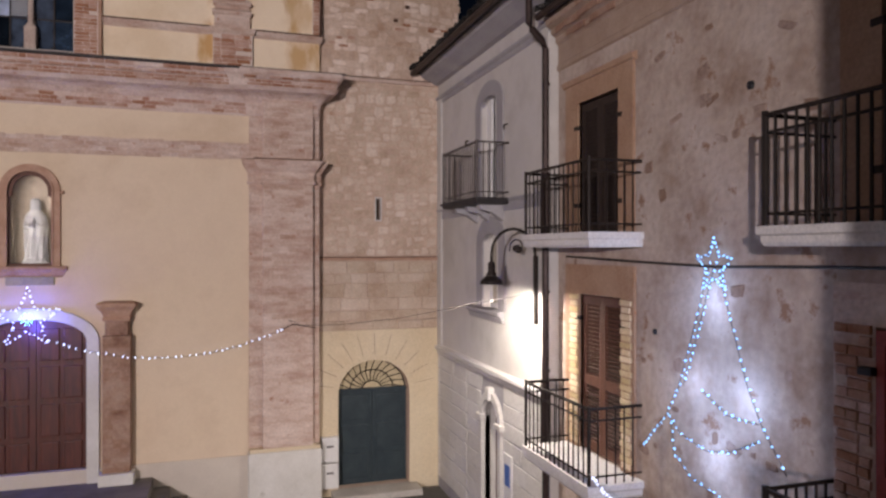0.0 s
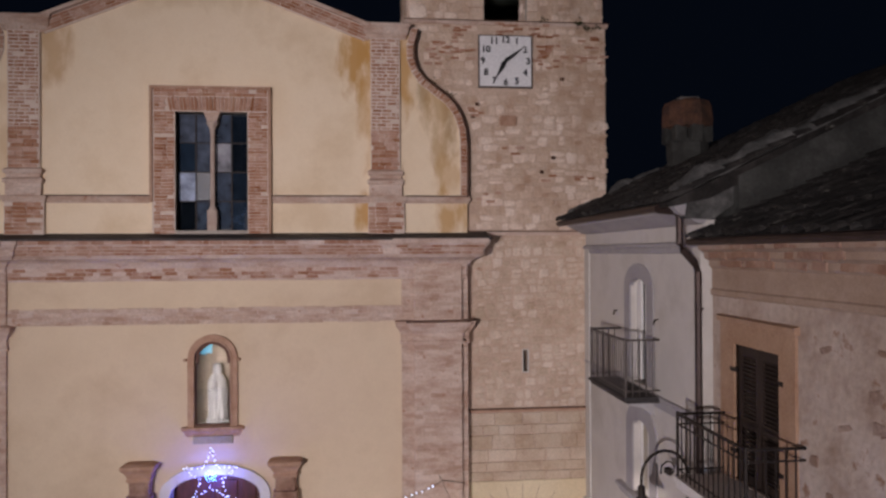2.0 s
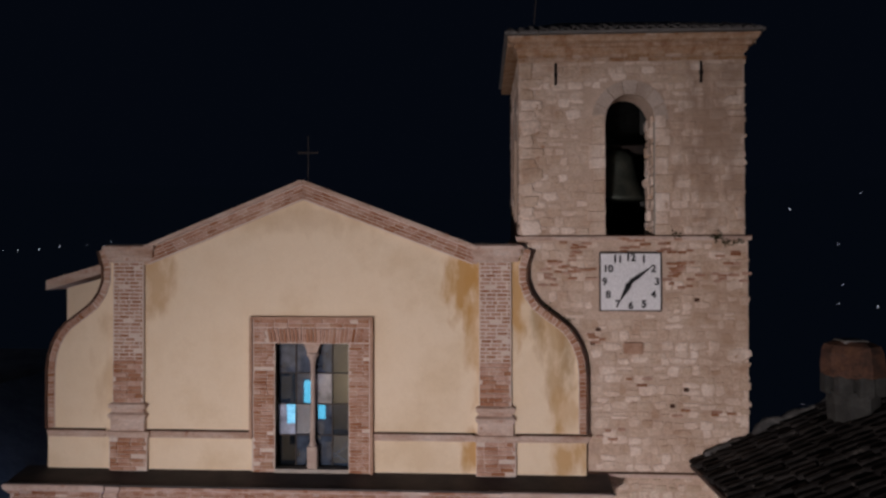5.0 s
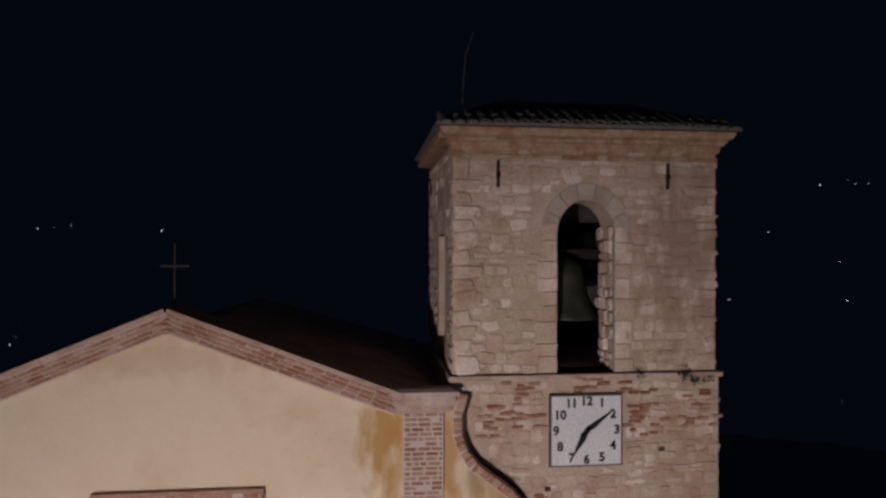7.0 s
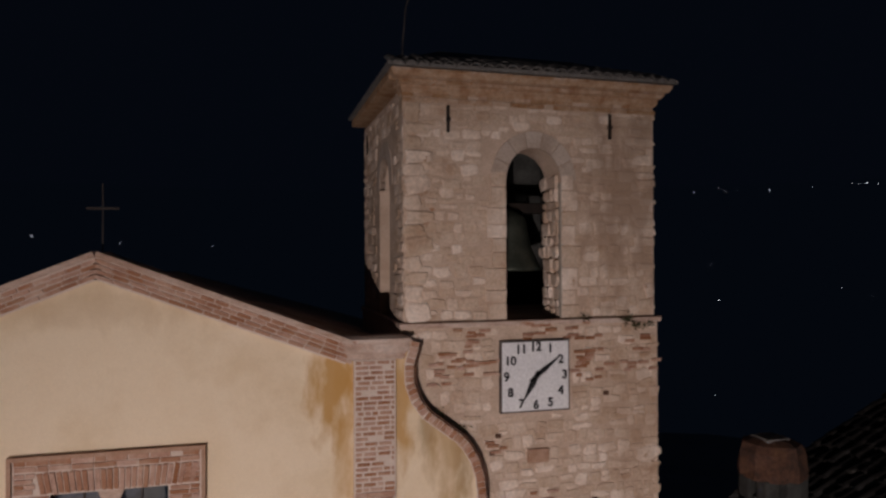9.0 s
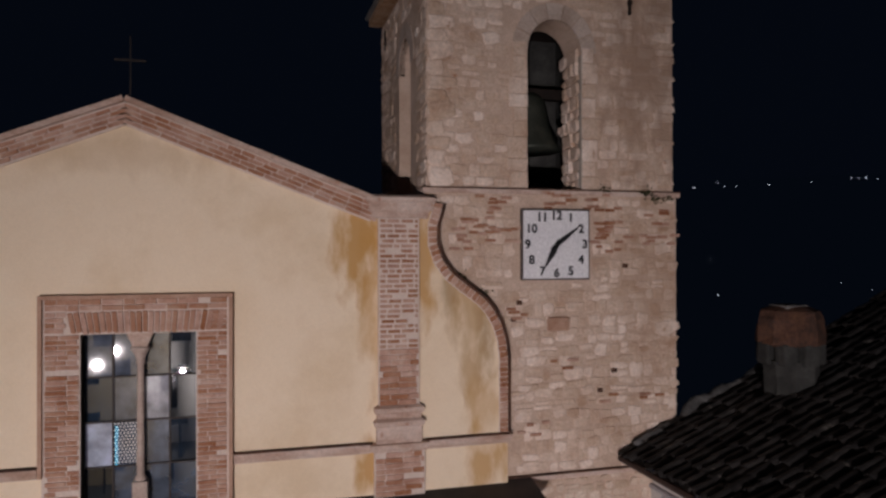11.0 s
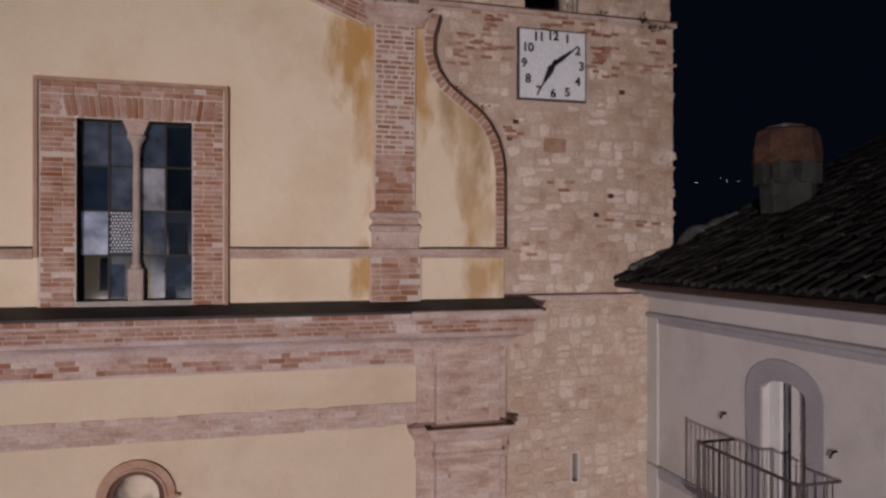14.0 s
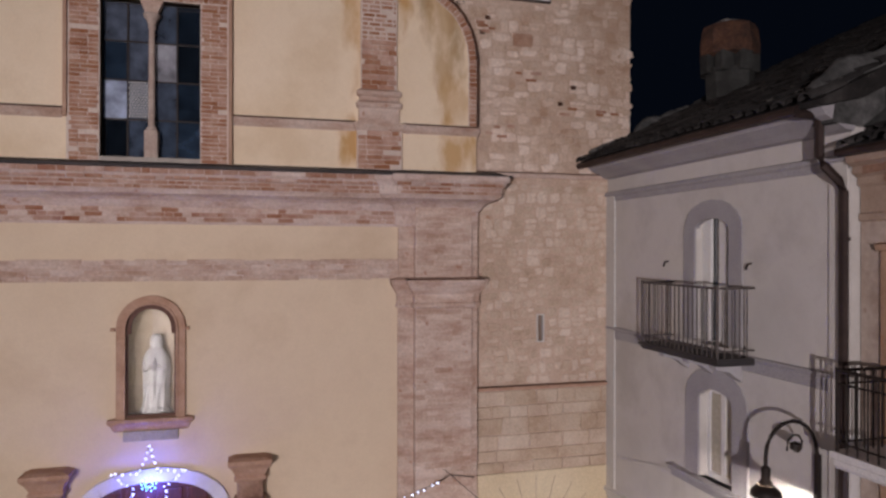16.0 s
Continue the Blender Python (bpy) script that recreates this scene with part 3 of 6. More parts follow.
RIGHT = [(1.86, 8.40), (1.86, 10.36), (1.83, 10.62), (1.75, 10.87), (1.63, 11.08), (1.49, 11.24), (1.22, 11.44), (0.99, 11.62), (0.85, 11.82), (0.77, 12.05), (0.77, 12.30), (0.82, 12.46), (0.86, 12.62)]
LEFT = [(2 * CX - x, z) for x, z in reversed(RIGHT)]
ATTIC = RIGHT + [(-0.15, 12.64), (CX - 0.16, 13.90), (-6.42, 12.66)] + LEFT
WIN = rect(-3.92, -2.53, 8.52, 10.88)
part("upper_wall", slab(ATTIC, [WIN], YU, 14.5), M_ATTIC, church, "cream plaster gable wall with ochre stains")


def ribbon(points, width, y0, y1, side=1, bm=None):
    """A band of that width along a line of (x, z), on its left (side 1) or right, between two depths."""
    own = bm or bmesh.new()
    ins = []
    for i, p in enumerate(points):
        a, b = Vector(points[max(i - 1, 0)]), Vector(points[min(i + 1, len(points) - 1)])
        d = (b - a).normalized()
        ins.append(Vector(p) + side * width * Vector((-d.y, d.x)))
    rows = []
    for p, q in zip(points, ins):
        rows.append([own.verts.new((p[0], y0, p[1])), own.verts.new((q.x, y0, q.y)), own.verts.new((q.x, y1, q.y)), own.verts.new((p[0], y1, p[1]))])
    for a, b in zip(rows, rows[1:]):
        for k in range(4):
            own.faces.new((a[k], a[(k + 1) % 4], b[(k + 1) % 4], b[k]))
    own.faces.new(rows[0])
    own.faces.new(rows[-1][::-1])
    return own


def along(points, width, plane, step, depth=0.02, side=1, seed=5):
    """Bricks laid across a band that follows a line."""
    rnd = random.Random(seed)
    out = []
    for a, b in zip(points, points[1:]):
        a, b = Vector(a), Vector(b)
        d = b - a
        n = max(1, round(d.length / step))
        u = d.normalized()
        nrm = side * Vector((-u.y, u.x))
        for k in range(n):
            c = a + d * (k + 0.5) / n + nrm * width / 2
            out.append((c.x, plane, c.y, d.length / n - 0.012, width - 0.01, depth * rnd.uniform(0.6, 1.2), "y", -math.atan2(u.y, u.x)))
    return out


# scrolls: brick edging and a thin dark capping
for pts, side in (([(1.86, 9.24)] + RIGHT[1:], 1), (LEFT[:-1] + [(2 * CX - 1.86, 9.24)], 1)):
    s = part("scroll_edging", ribbon(pts, 0.14, YU - 0.012, YU + 0.1, side), M_MORTAR, church, "brick edging of the curved scroll")
    pieces("brick", s, M_BRICK, "brick", along(pts, 0.13, YU - 0.012, 0.075, 0.02, side), 80)
    part("capping", ribbon(pts, 0.035, YU - 0.05, 14.5, -side), M_SOOTSHADE, church, "thin dark brick capping")

# gable rake: two brick courses under a projecting cap
APEX_O, EAVE_R, EAVE_L = (CX - 0.16, 13.87), (-0.12, 12.62), (-6.46, 12.62)
for a, b in ((EAVE_R, APEX_O), (APEX_O, EAVE_L)):
    line = [a, b]
    rake = part("gable_rake", ribbon(line, 0.28, YU - 0.05, YU + 0.15), M_MORTAR, church, "worn brick gable border")
    laid = []
    for k in range(4):
        row = [(a[0], a[1] - 0.015 - 0.067 * k), (b[0], b[1] - 0.015 - 0.067 * k)]
        laid += along(row, 0.06, YU - 0.05, 0.2 + 0.012 * k, 0.02, 1, 6 + k)
    pieces("brick", rake, M_BRICK, "brick", laid, 130)
    part("gable_capping", ribbon([(a[0], a[1] + 0.0), (b[0], b[1] + 0.0)], 0.07, YU - 0.14, 14.6, -1), M_BRICKWORK, church, "flat worn brick capping")

# upper pilasters with base, pedestal and cap
for x0, x1 in ((-0.10, 0.49), (2 * CX - 0.49 - 0.06, 2 * CX + 0.10 - 0.06)):
    p = part("upper_pilaster", box(x0, x1, YU - 0.07, YU + 0.1, 9.6, 12.405), M_MORTAR, church, "brick pilaster with pale wide joints")
    pieces("brick", p, M_BRICK, "brick", courses(x0 + 0.01, x1 - 0.01, 10.55, 12.4, YU - 0.07, "y", 0.2, 0.07, 0.028, 0.014, 0.08, 11) +
           courses(x0 + 0.01, x1 - 0.01, 9.75, 10.55, YU - 0.07, "y", 0.27, 0.08, 0.008, 0.02, 0.05, 12), 170)
    part("pilaster_base", moulding([(0.03, 9.22), (0.03, 9.45), (0.06, 9.47), (0.07, 9.53), (0.02, 9.57), (0.02, 9.63), (0.06, 9.66), (0.06, 9.72), (0.0, 9.76)], x0, x1, YU - 0.07), M_BRICKWORK, church, "moulded brick base")
    part("pedestal_cap", moulding([(0.01, 9.09), (0.03, 9.12), (0.05, 9.16), (0.06, 9.21), (0.0, 9.225)], x0 - 0.06, x1 + 0.08, YU - 0.08), M_BRICKWORK, church, "moulded brick pedestal cap")
    q = part("pedestal", box(x0 - 0.06, x1 + 0.08, YU - 0.08, YU + 0.1, 8.42, 9.10), M_MORTAR, church, "brick pedestal")
    pieces("brick", q, M_BRICK, "brick", courses(x0 - 0.05, x1 + 0.07, 8.47, 9.09, YU - 0.08, "y", 0.26, 0.075, 0.01, 0.018, 0.08, 13), 60)
    part("pilaster_cap", moulding([(0.0, 12.4), (0.02, 12.42), (0.02, 12.48), (0.06, 12.52), (0.06, 12.62), (0.10, 12.65), (0.10, 12.70), (0.0, 12.74)], x0 - 0.08, x1 + 0.12, YU - 0.05), M_BRICKWORK, church, "worn brick pilaster cap")
for x0, x1 in ((-8.33, -7.2), (-6.4, -4.42), (-2.06, -0.18), (0.58, 1.87)):
    part("string_course", moulding([(0.01, 9.08), (0.03, 9.12), (0.05, 9.16), (0.06, 9.21), (0.0, 9.23)], x0, x1, YU, None, False, x1 > 1.8), M_BRICKWORK, church, "thin projecting brick string course")
    # Dark strip paints the shade line along the course's top edge.
    part("ledge_grime", box(x0, x1, YU - 0.064, YU + 0.02, 9.215, 9.236), M_SOOTSHADE, church, "thin dark strip painting the ledge's shade line")

# twin-light window with brick surround
surround = part("window_surround", slab([(-4.36, 8.44), (-3.92, 8.44), (-3.92, 10.88), (-2.53, 10.88), (-2.53, 8.44), (-2.11, 8.44), (-2.11, 11.34), (-4.36, 11.34)], [], YU - 0.045, YU + 0.3), M_MORTAR, church, "brick window surround")
pieces("brick", surround, M_BRICK, "brick",
       courses(-4.33, -3.93, 8.47, 10.88, YU - 0.045, "y", 0.25, 0.064, 0.011, 0.02, 0.04, 21) + courses(-2.52, -2.14, 8.47, 10.88, YU - 0.045, "y", 0.25, 0.064, 0.011, 0.02, 0.04, 22) +
       courses(-4.33, -2.14, 11.18, 11.33, YU - 0.045, "y", 0.26, 0.075, 0.01, 0.02, 0.03, 23) +
       [(-4.02 + 0.072 * k, YU - 0.045, 11.03, 0.058, 0.27, 0.02 + 0.006 * (k % 3), "y", (k - 12) * 0.016) for k in range(26)] +
       courses(-4.33, -4.08, 10.9, 11.17, YU - 0.045, "y", 0.22, 0.07, 0.01, 0.02, 0.0, 24) + courses(-2.16 - 0.2, -2.14, 10.9, 11.17, YU - 0.045, "y", 0.22, 0.07, 0.01, 0.02, 0.0, 25), 300)
part("surround_moulding", slab([(-4.40, 9.1), (-4.35, 9.1), (-4.35, 11.33), (-2.12, 11.33), (-2.12, 8.44), (-2.07, 8.44), (-2.07, 11.38), (-4.40, 11.38)], [], YU - 0.09, YU + 0.02), M_MOULD, church, "thin terracotta outer moulding")
part("window_column", lathe([(0.045, 0.42), (0.075, 0.44), (0.075, 0.47), (0.05, 0.5), (0.047, 1.0), (0.043, 1.95), (0.06, 1.97), (0.05, 2.0), (0.075, 2.08), (0.12, 2.14), (0.12, 2.18)], (-3.225, 13.975, 8.52), 16, box(-3.32, -3.13, 13.89, 14.06, 8.5, 8.95, 0.015)), M_COLUMN, church, "slim pinkish stone column", True)
part("column_impost", slab([(-3.32, 10.7), (-3.13, 10.7), (-3.13, 10.72), (-3.06, 10.89), (-3.39, 10.89), (-3.32, 10.72)], [], 13.91, 14.06), M_BRICKWORK, church, "flared stone block over the column")
part("window_sill", box(-3.92, -2.53, 13.86, 14.3, 8.46, 8.54, 0.01), M_GREYSTONE, church, "grey stone sill")
rnd = random.Random(26)
for x0, x1 in ((-3.92, -3.225), (-3.225, -2.53)):
    w = thing("window_light", ((x0 + x1) / 2, 14.09, 9.6), "tall leaded window of old mixed glass panes", "window", kind="structure")
    bmf = bmesh.new()
    xs = [x0, x0 + (x1 - x0) / 2, x1]
    zs = [8.54 + (10.88 - 8.54) * k / 4 for k in range(5)]
    for x in xs:
        box(x - 0.012, x + 0.012, 14.065, 14.125, 8.54, 10.88, 0, bmf)
    for z in zs:
        box(x0, x1, 14.07, 14.12, z - 0.01, z + 0.01, 0, bmf)
    part("frame", bmf, M_IRON, w, "thin dark iron bars")
    for i in range(2):
        for k in range(4):
            c = Vector(((xs[i] + xs[i + 1]) / 2, 14.095, (zs[k] + zs[k + 1]) / 2))
            pane = box(-0.162, 0.162, -0.004, 0.004, -0.281, 0.281)
            bmesh.ops.transform(pane, matrix=Matrix.Translation(c) @ Matrix.Rotation(rnd.gauss(0, 0.012), 4, "X") @ Matrix.Rotation(rnd.gauss(0, 0.012), 4, "Z"), verts=pane.verts)
            filmed = (x0 < -3.5 and i == 0 and k == 1) or (x0 > -3.5 and i == 0 and k == 2)
            part("pane", pane, M_FILMPANE if filmed else M_PANE, w, "pane dulled by a pale film" if filmed else "")
perf = bmesh.new()
for i in range(7):
    for k in range(13):
        x = -3.55 + 0.044 * i + (0.022 if k % 2 else 0)
        if x < -3.255:
            box(x - 0.011, x + 0.011, 14.072, 14.086, 9.165 + 0.042 * k, 9.187 + 0.042 * k, 0, perf)
part("perforated_panel", perf, M_WHITEWOOD, church, "pane covered by a pale perforated plate")["kind"] = "stuff"
part("window_back", box(-4.1, -2.35, 14.32, 14.4, 8.3, 11.0), M_WOODDARK, church)

# main cornice with brick courses and dark flashing on top
PROFILE = [(0.0, 7.55), (0.02, 7.58), (0.02, 7.80), (0.05, 7.84), (0.09, 7.90), (0.16, 7.95), (0.27, 7.99), (0.30, 8.03), (0.33, 8.05), (0.33, 8.17), (0.37, 8.21), (0.42, 8.27), (0.43, 8.34), (0.40, 8.37)]
cornice = part("cornice", moulding(PROFILE, -8.3, 1.78, YL), M_CORNICE, church, "heavy moulded brick cornice")
pieces("brick", cornice, M_CORNICEBRICK, "brick", courses(-8.6, 2.08, 8.05, 8.17, YL - 0.33, "y", 0.22, 0.058, 0.014, 0.014, 0.02, 31) + courses(-8.7, 2.16, 8.255, 8.34, YL - 0.425, "y", 0.24, 0.085, 0.014, 0.016, 0.02, 32) + courses(-8.64, 2.1, 8.175, 8.25, YL - 0.37, "y", 0.23, 0.075, 0.013, 0.02, 0.03, 34) +
       courses(-8.25, 1.72, 7.585, 7.80, YL - 0.02, "y", 0.24, 0.072, 0.01, 0.012, 0.3, 33), 300, lambda s: -s[2])
for x0, x1 in ((-8.37, -7.41), (0.75, 1.70)):
    cb = part("cornice_break", moulding([(r + 0.01, z) for r, z in PROFILE], x0, x1 + 0.08, YL - 0.11), M_CORNICE, church, "cornice stepped forward over the pilaster")
    pieces("brick", cb, M_CORNICEBRICK, "brick", courses(x0 - 0.3, x1 + 0.4, 8.05, 8.17, YL - 0.45, "y", 0.22, 0.058, 0.014, 0.014, 0.02, 35) + courses(x0 - 0.36, x1 + 0.46, 8.175, 8.25, YL - 0.49, "y", 0.23, 0.075, 0.013, 0.02, 0.03, 36) +
           courses(x0, x1 + 0.08, 7.585, 7.80, YL - 0.14, "y", 0.24, 0.072, 0.01, 0.012, 0.25, 37), 80)
for x0, x1 in ((-8.37, -7.1), (0.47, 1.78)):
    part("cornice_break", moulding([(r + 0.004, z) for r, z in PROFILE], x0, x1 + 0.04, YL - 0.055), M_CORNICE, church, "cornice stepped forward over the backing strip")
part("cornice_flashing", slab([(13.33, 8.36), (14.0, 8.50), (14.0, 8.42), (13.33, 8.33)], [], -8.78, 2.26, "x"), M_LEAD, church, "dark sloping flashing on the cornice")
part("flashing_edge", box(-8.80, 2.28, 13.30, 13.36, 8.335, 8.375, 0.01), M_LEAD, church)

# lower order: brick bands and pilasters
band = part("brick_band", box(-7.15, 0.55, YL - 0.012, YL + 0.1, 6.72, 7.01), M_CORNICE, church, "worn horizontal brick band")
pieces("brick", band, M_BRICKWORK, "brick", courses(-7.12, 0.52, 6.70, 7.03, YL - 0.006, "y", 0.28, 0.075, 0.008, 0.014, 0.1, 41), 300)
for sgn in (1, -1):
    def fx(a, b):
        return (a, b) if sgn > 0 else (2 * CX - b - 0.04, 2 * CX - a - 0.04)
    x0, x1 = fx(0.50, 1.84)
    part("pilaster_backing", box(x0, x1, 13.765, 14.1, 1.0, 7.86, 0.01), M_BRICKWORK, church, "brick pilaster backing strip")
    x0, x1 = fx(0.75, 1.70)
    p = part("lower_pilaster", box(x0, x1, YP, 14.1, 1.0, 7.86, 0.012), M_BRICKWORK, church, "tall worn brick pilaster")
    pieces("brick", p, M_BRICKWORK, "brick", courses(x0 + 0.01, x1 - 0.01, 3.4, 6.3, YP, "y", 0.30, 0.085, 0.006, 0.008, 0.25, 51) + courses(x0 + 0.01, x1 - 0.01, 6.75, 7.7, YP, "y", 0.30, 0.085, 0.006, 0.008, 0.2, 52), 150)
    part("pilaster_capital", moulding([(0.02, 6.24), (0.045, 6.26), (0.045, 6.31), (0.02, 6.33), (0.02, 6.46), (0.05, 6.50), (0.10, 6.57), (0.13, 6.62), (0.16, 6.66), (0.16, 6.70), (0.0, 6.74)], x0, x1, YP), M_BRICKWORK, church, "moulded brick capital")
    # Same painted shade line on top of the capital.
    part("ledge_grime", box(x0 - 0.165, x1 + 0.165, YP - 0.165, YP + 0.1, 6.695, 6.72), M_SOOTSHADE, church)
    b0, b1 = fx(0.50, 1.84)
    part("capital_return", moulding([(0.02, 6.24), (0.04, 6.28), (0.02, 6.33), (0.02, 6.46), (0.06, 6.52), (0.12, 6.62), (0.14, 6.70), (0.0, 6.74)], b0, b1, 13.765), M_BRICKWORK, church)
    part("pilaster_plinth", box(b0 - 0.02, b1 + 0.02, 13.58, 14.1, 0, 1.12, 0.02), M_PLINTH, church, "stained white plastered plinth")
    part("plinth_ledge", box(b0, b1, 13.60, 14.0, 1.12, 1.19, 0.015), M_YELLOW, church)
part("wall_base", box(-7.1, 0.5, YL - 0.025, YL + 0.1, 0, 1.05, 0.01), M_WASH, church, "pale grey washed wall base")

# portal
for x0 in (-4.77, -2.02):
    j = part("portal_pillar", box(x0, x0 + 0.46, 13.56, 13.9, 1.0, 3.45, 0.015), M_PILLAR, church, "brown brick portal pillar")
    pieces("brick", j, M_PILLAR, "brick", courses(x0 + 0.01, x0 + 0.45, 1.02, 3.4, 13.56, "y", 0.27, 0.085, 0.006, 0.01, 0.1, 61), 80)
    part("pillar_neck", box(x0 + 0.04, x0 + 0.42, 13.60, 13.9, 3.45, 3.8, 0.02), M_PILLAR, church)
    part("pillar_capital", moulding([(-0.03, 3.70), (0.0, 3.73), (0.0, 3.77), (-0.02, 3.79), (0.0, 3.84), (0.03, 3.90), (0.07, 3.95), (0.09, 3.98), (0.09, 4.03), (0.0, 4.06)], x0, x0 + 0.46, 13.58), M_MOULD, church, "flared brown stone pillar capital")
    part("pillar_base", box(x0 - 0.06, x0 + 0.52, 13.48, 13.9, 0.74, 1.0, 0.02), M_PLINTH, church, "white stone pillar base")
part("door_arch", slab(arc_band(-3.16, 0.86, 3.36, 0.4, 0.2, 16, 0.8), [], YL - 0.07, YL + 0.15), M_PLINTH, church, "pale stone door arch")
main_door = thing("door_1", (-3.16, 14.1, 0.8), "closed dark red-brown panelled wooden church door", "door", kind="structure")
for i in range(2):
    x0 = -4.02 + 0.86 * i
    leaf = part("leaf", box(x0 + 0.005, x0 + 0.855, 14.05, 14.12, 0.8, 3.9), M_DOORRED, main_door)
    for c in range(2):
        for r in range(4):
            part("panel", box(x0 + 0.07 + 0.37 * c, x0 + 0.38 + 0.37 * c, 14.02, 14.07, 0.95 + 0.68 * r, 1.53 + 0.68 * r, 0.02), M_DOORRED, leaf)
steps = thing("church_steps", (-3.2, 13.0, 0), "worn dark stone steps before the church door", "steps")
for i in range(4):
    part("step", box(-5.6 - 0.3 * (3 - i), -1.2 + 0.3 * (3 - i), 12.7 - 0.32 * (3 - i), 13.9, 0.2 * i, 0.2 * (i + 1), 0.015), M_DARKSTEP, steps)

# niche with statue
bm = bmesh.new()
rows = [(1.0, 4.68), (1.0, 5.3), (1.0, 6.02)] + [(math.cos(radians(e)), 6.02 + 0.36 * math.sin(radians(e))) for e in (15, 30, 45, 60, 75, 88)]
grid = [[bm.verts.new((-3.2 + 0.36 * s * math.cos(math.pi * k / 16), 13.88 + 0.34 * s * math.sin(math.pi * k / 16), z)) for k in range(17)] for s, z in rows]
for a, b in zip(grid, grid[1:]):
    for k in range(16):
        bm.faces.new((a[k], a[k + 1], b[k + 1], b[k]))
part("niche_lining", bm, M_NICHEGREY, church, "rounded plaster niche", True)
part("niche_floor", box(-3.55, -2.85, 13.87, 14.24, 4.64, 4.72), M_STEP, church)
nm = part("niche_moulding", slab(arc_band(-3.2, 0.36, 6.02, 0.36, 0.115, 18, 4.68), [], YL - 0.06, YL + 0.1), M_MOULD, church, "terracotta arched niche moulding")
part("niche_bead", slab(arc_band(-3.2, 0.345, 6.02, 0.345, 0.03, 18, 4.70), [], YL - 0.085, YL - 0.05), M_MOULD, nm)
for x in (-3.72, -2.70):
    part("impost", box(x - 0.03, x + 0.03, YL - 0.08, YL + 0.02, 5.98, 6.03, 0.01), M_MOULD, church)
part("niche_sill", moulding([(0.0, 4.50), (0.03, 4.54), (0.05, 4.60), (0.09, 4.64), (0.09, 4.69), (0.0, 4.71)], -3.70, -2.70, YL), M_MOULD, church, "moulded terracotta niche sill")
part("niche_apron", box(-3.58, -2.82, YL - 0.04, YL + 0.05, 4.36, 4.51, 0.01), M_GREYSTONE, church)
frame_bm = slab(arc_band(-3.2, 0.275, 6.02, 0.275, 0.072, 18, 5.93), [], YL - 0.01, YL + 0.04)
for x in (-3.547, -2.881):
    box(x, x + 0.028, YL - 0.008, YL + 0.038, 4.71, 5.93, 0, frame_bm)
box(-3.519, -2.881, YL - 0.008, YL + 0.038, 4.71, 4.745, 0, frame_bm)
part("niche_frame", frame_bm, M_SHUTTER, church, "dark brown wooden niche frame")
gl = part("niche_glass", slab(arch(-3.2, 0.34, 4.71, 6.02, 0.34), [], YL + 0.03, YL + 0.034), M_NICHEGLASS, church, "clear glass pane")
gl.visible_shadow = False
def drape(a, z):
    """Folds of the robe: deep and slanting below, calm at the shoulders and head."""
    low = max(0.0, min(1.0, (0.86 - z) / 0.5)) if z > 0.1 else 0.0
    return low * (0.10 * math.sin(7 * a + 3.5 * z) + 0.07 * math.sin(12 * a - 7 * z)) + 0.05 * math.sin(2 * a + 5 * z) + (0.16 * noise.noise(Vector((3 * math.cos(a), 3 * math.sin(a), 9 * z))) if z < 0.12 else 0)


st = lathe([(0.22, 0.0), (0.22, 0.05), (0.19, 0.09), (0.17, 0.11), (0.175, 0.16), (0.165, 0.25), (0.165, 0.35), (0.172, 0.45), (0.18, 0.55), (0.195, 0.64), (0.20, 0.72), (0.195, 0.79), (0.18, 0.86), (0.145, 0.92), (0.105, 0.96), (0.09, 1.0), (0.095, 1.04), (0.098, 1.08), (0.088, 1.13), (0.06, 1.17), (0.02, 1.185)], (-3.16, 14.03, 4.72), 64, None, 0.72, drape)
lathe([(0.01, 0.0), (0.04, 0.04), (0.042, 0.1), (0.03, 0.17), (0.008, 0.21)], (-3.17, 13.885, 5.36), 14, st, 0.8)
for s in (-1, 1):
    tube([(-3.16 + s * 0.15, 14.0, 5.52), (-3.16 + s * 0.13, 13.93, 5.38), (-3.165 + s * 0.03, 13.885, 5.44)], 0.036, st, 10)
tagged(part("statue", st, M_STATUE, None, "", True), "white robed statue standing inside the glazed niche", "statue")

# nave behind the front
nave = part("nave", slab([(-8.10, 0), (1.6, 0), (1.6, 11.9), (CX, 13.35), (-8.10, 11.9)], [], 14.52, 21.5), M_CREAM, church, "plastered nave body behind the front")
part("nave_front", slab([(-8.10, 8.3), (-7.0, 8.3), (-7.0, 12.2), (-8.10, 11.9)], [], 14.12, 14.6), M_CREAM, church)
for s in (1, -1):
    e = CX + s * 5.26
    part("nave_roof", slab([(e, 11.86), (CX, 13.42), (CX, 13.54), (e, 12.05)], [], 14.08, 21.8), M_BRICKWORK, church, "low tiled nave roof")
cr = thing("cross", (CX - 0.16, 14.3, 13.95), "thin dark iron cross on the church gable", "cross")
part("upright", box(CX - 0.168, CX - 0.152, 14.29, 14.305, 13.9, 14.85), M_IRON, cr)
part("arm", box(CX - 0.36, CX + 0.04, 14.285, 14.305, 14.5, 14.53), M_IRON, cr)

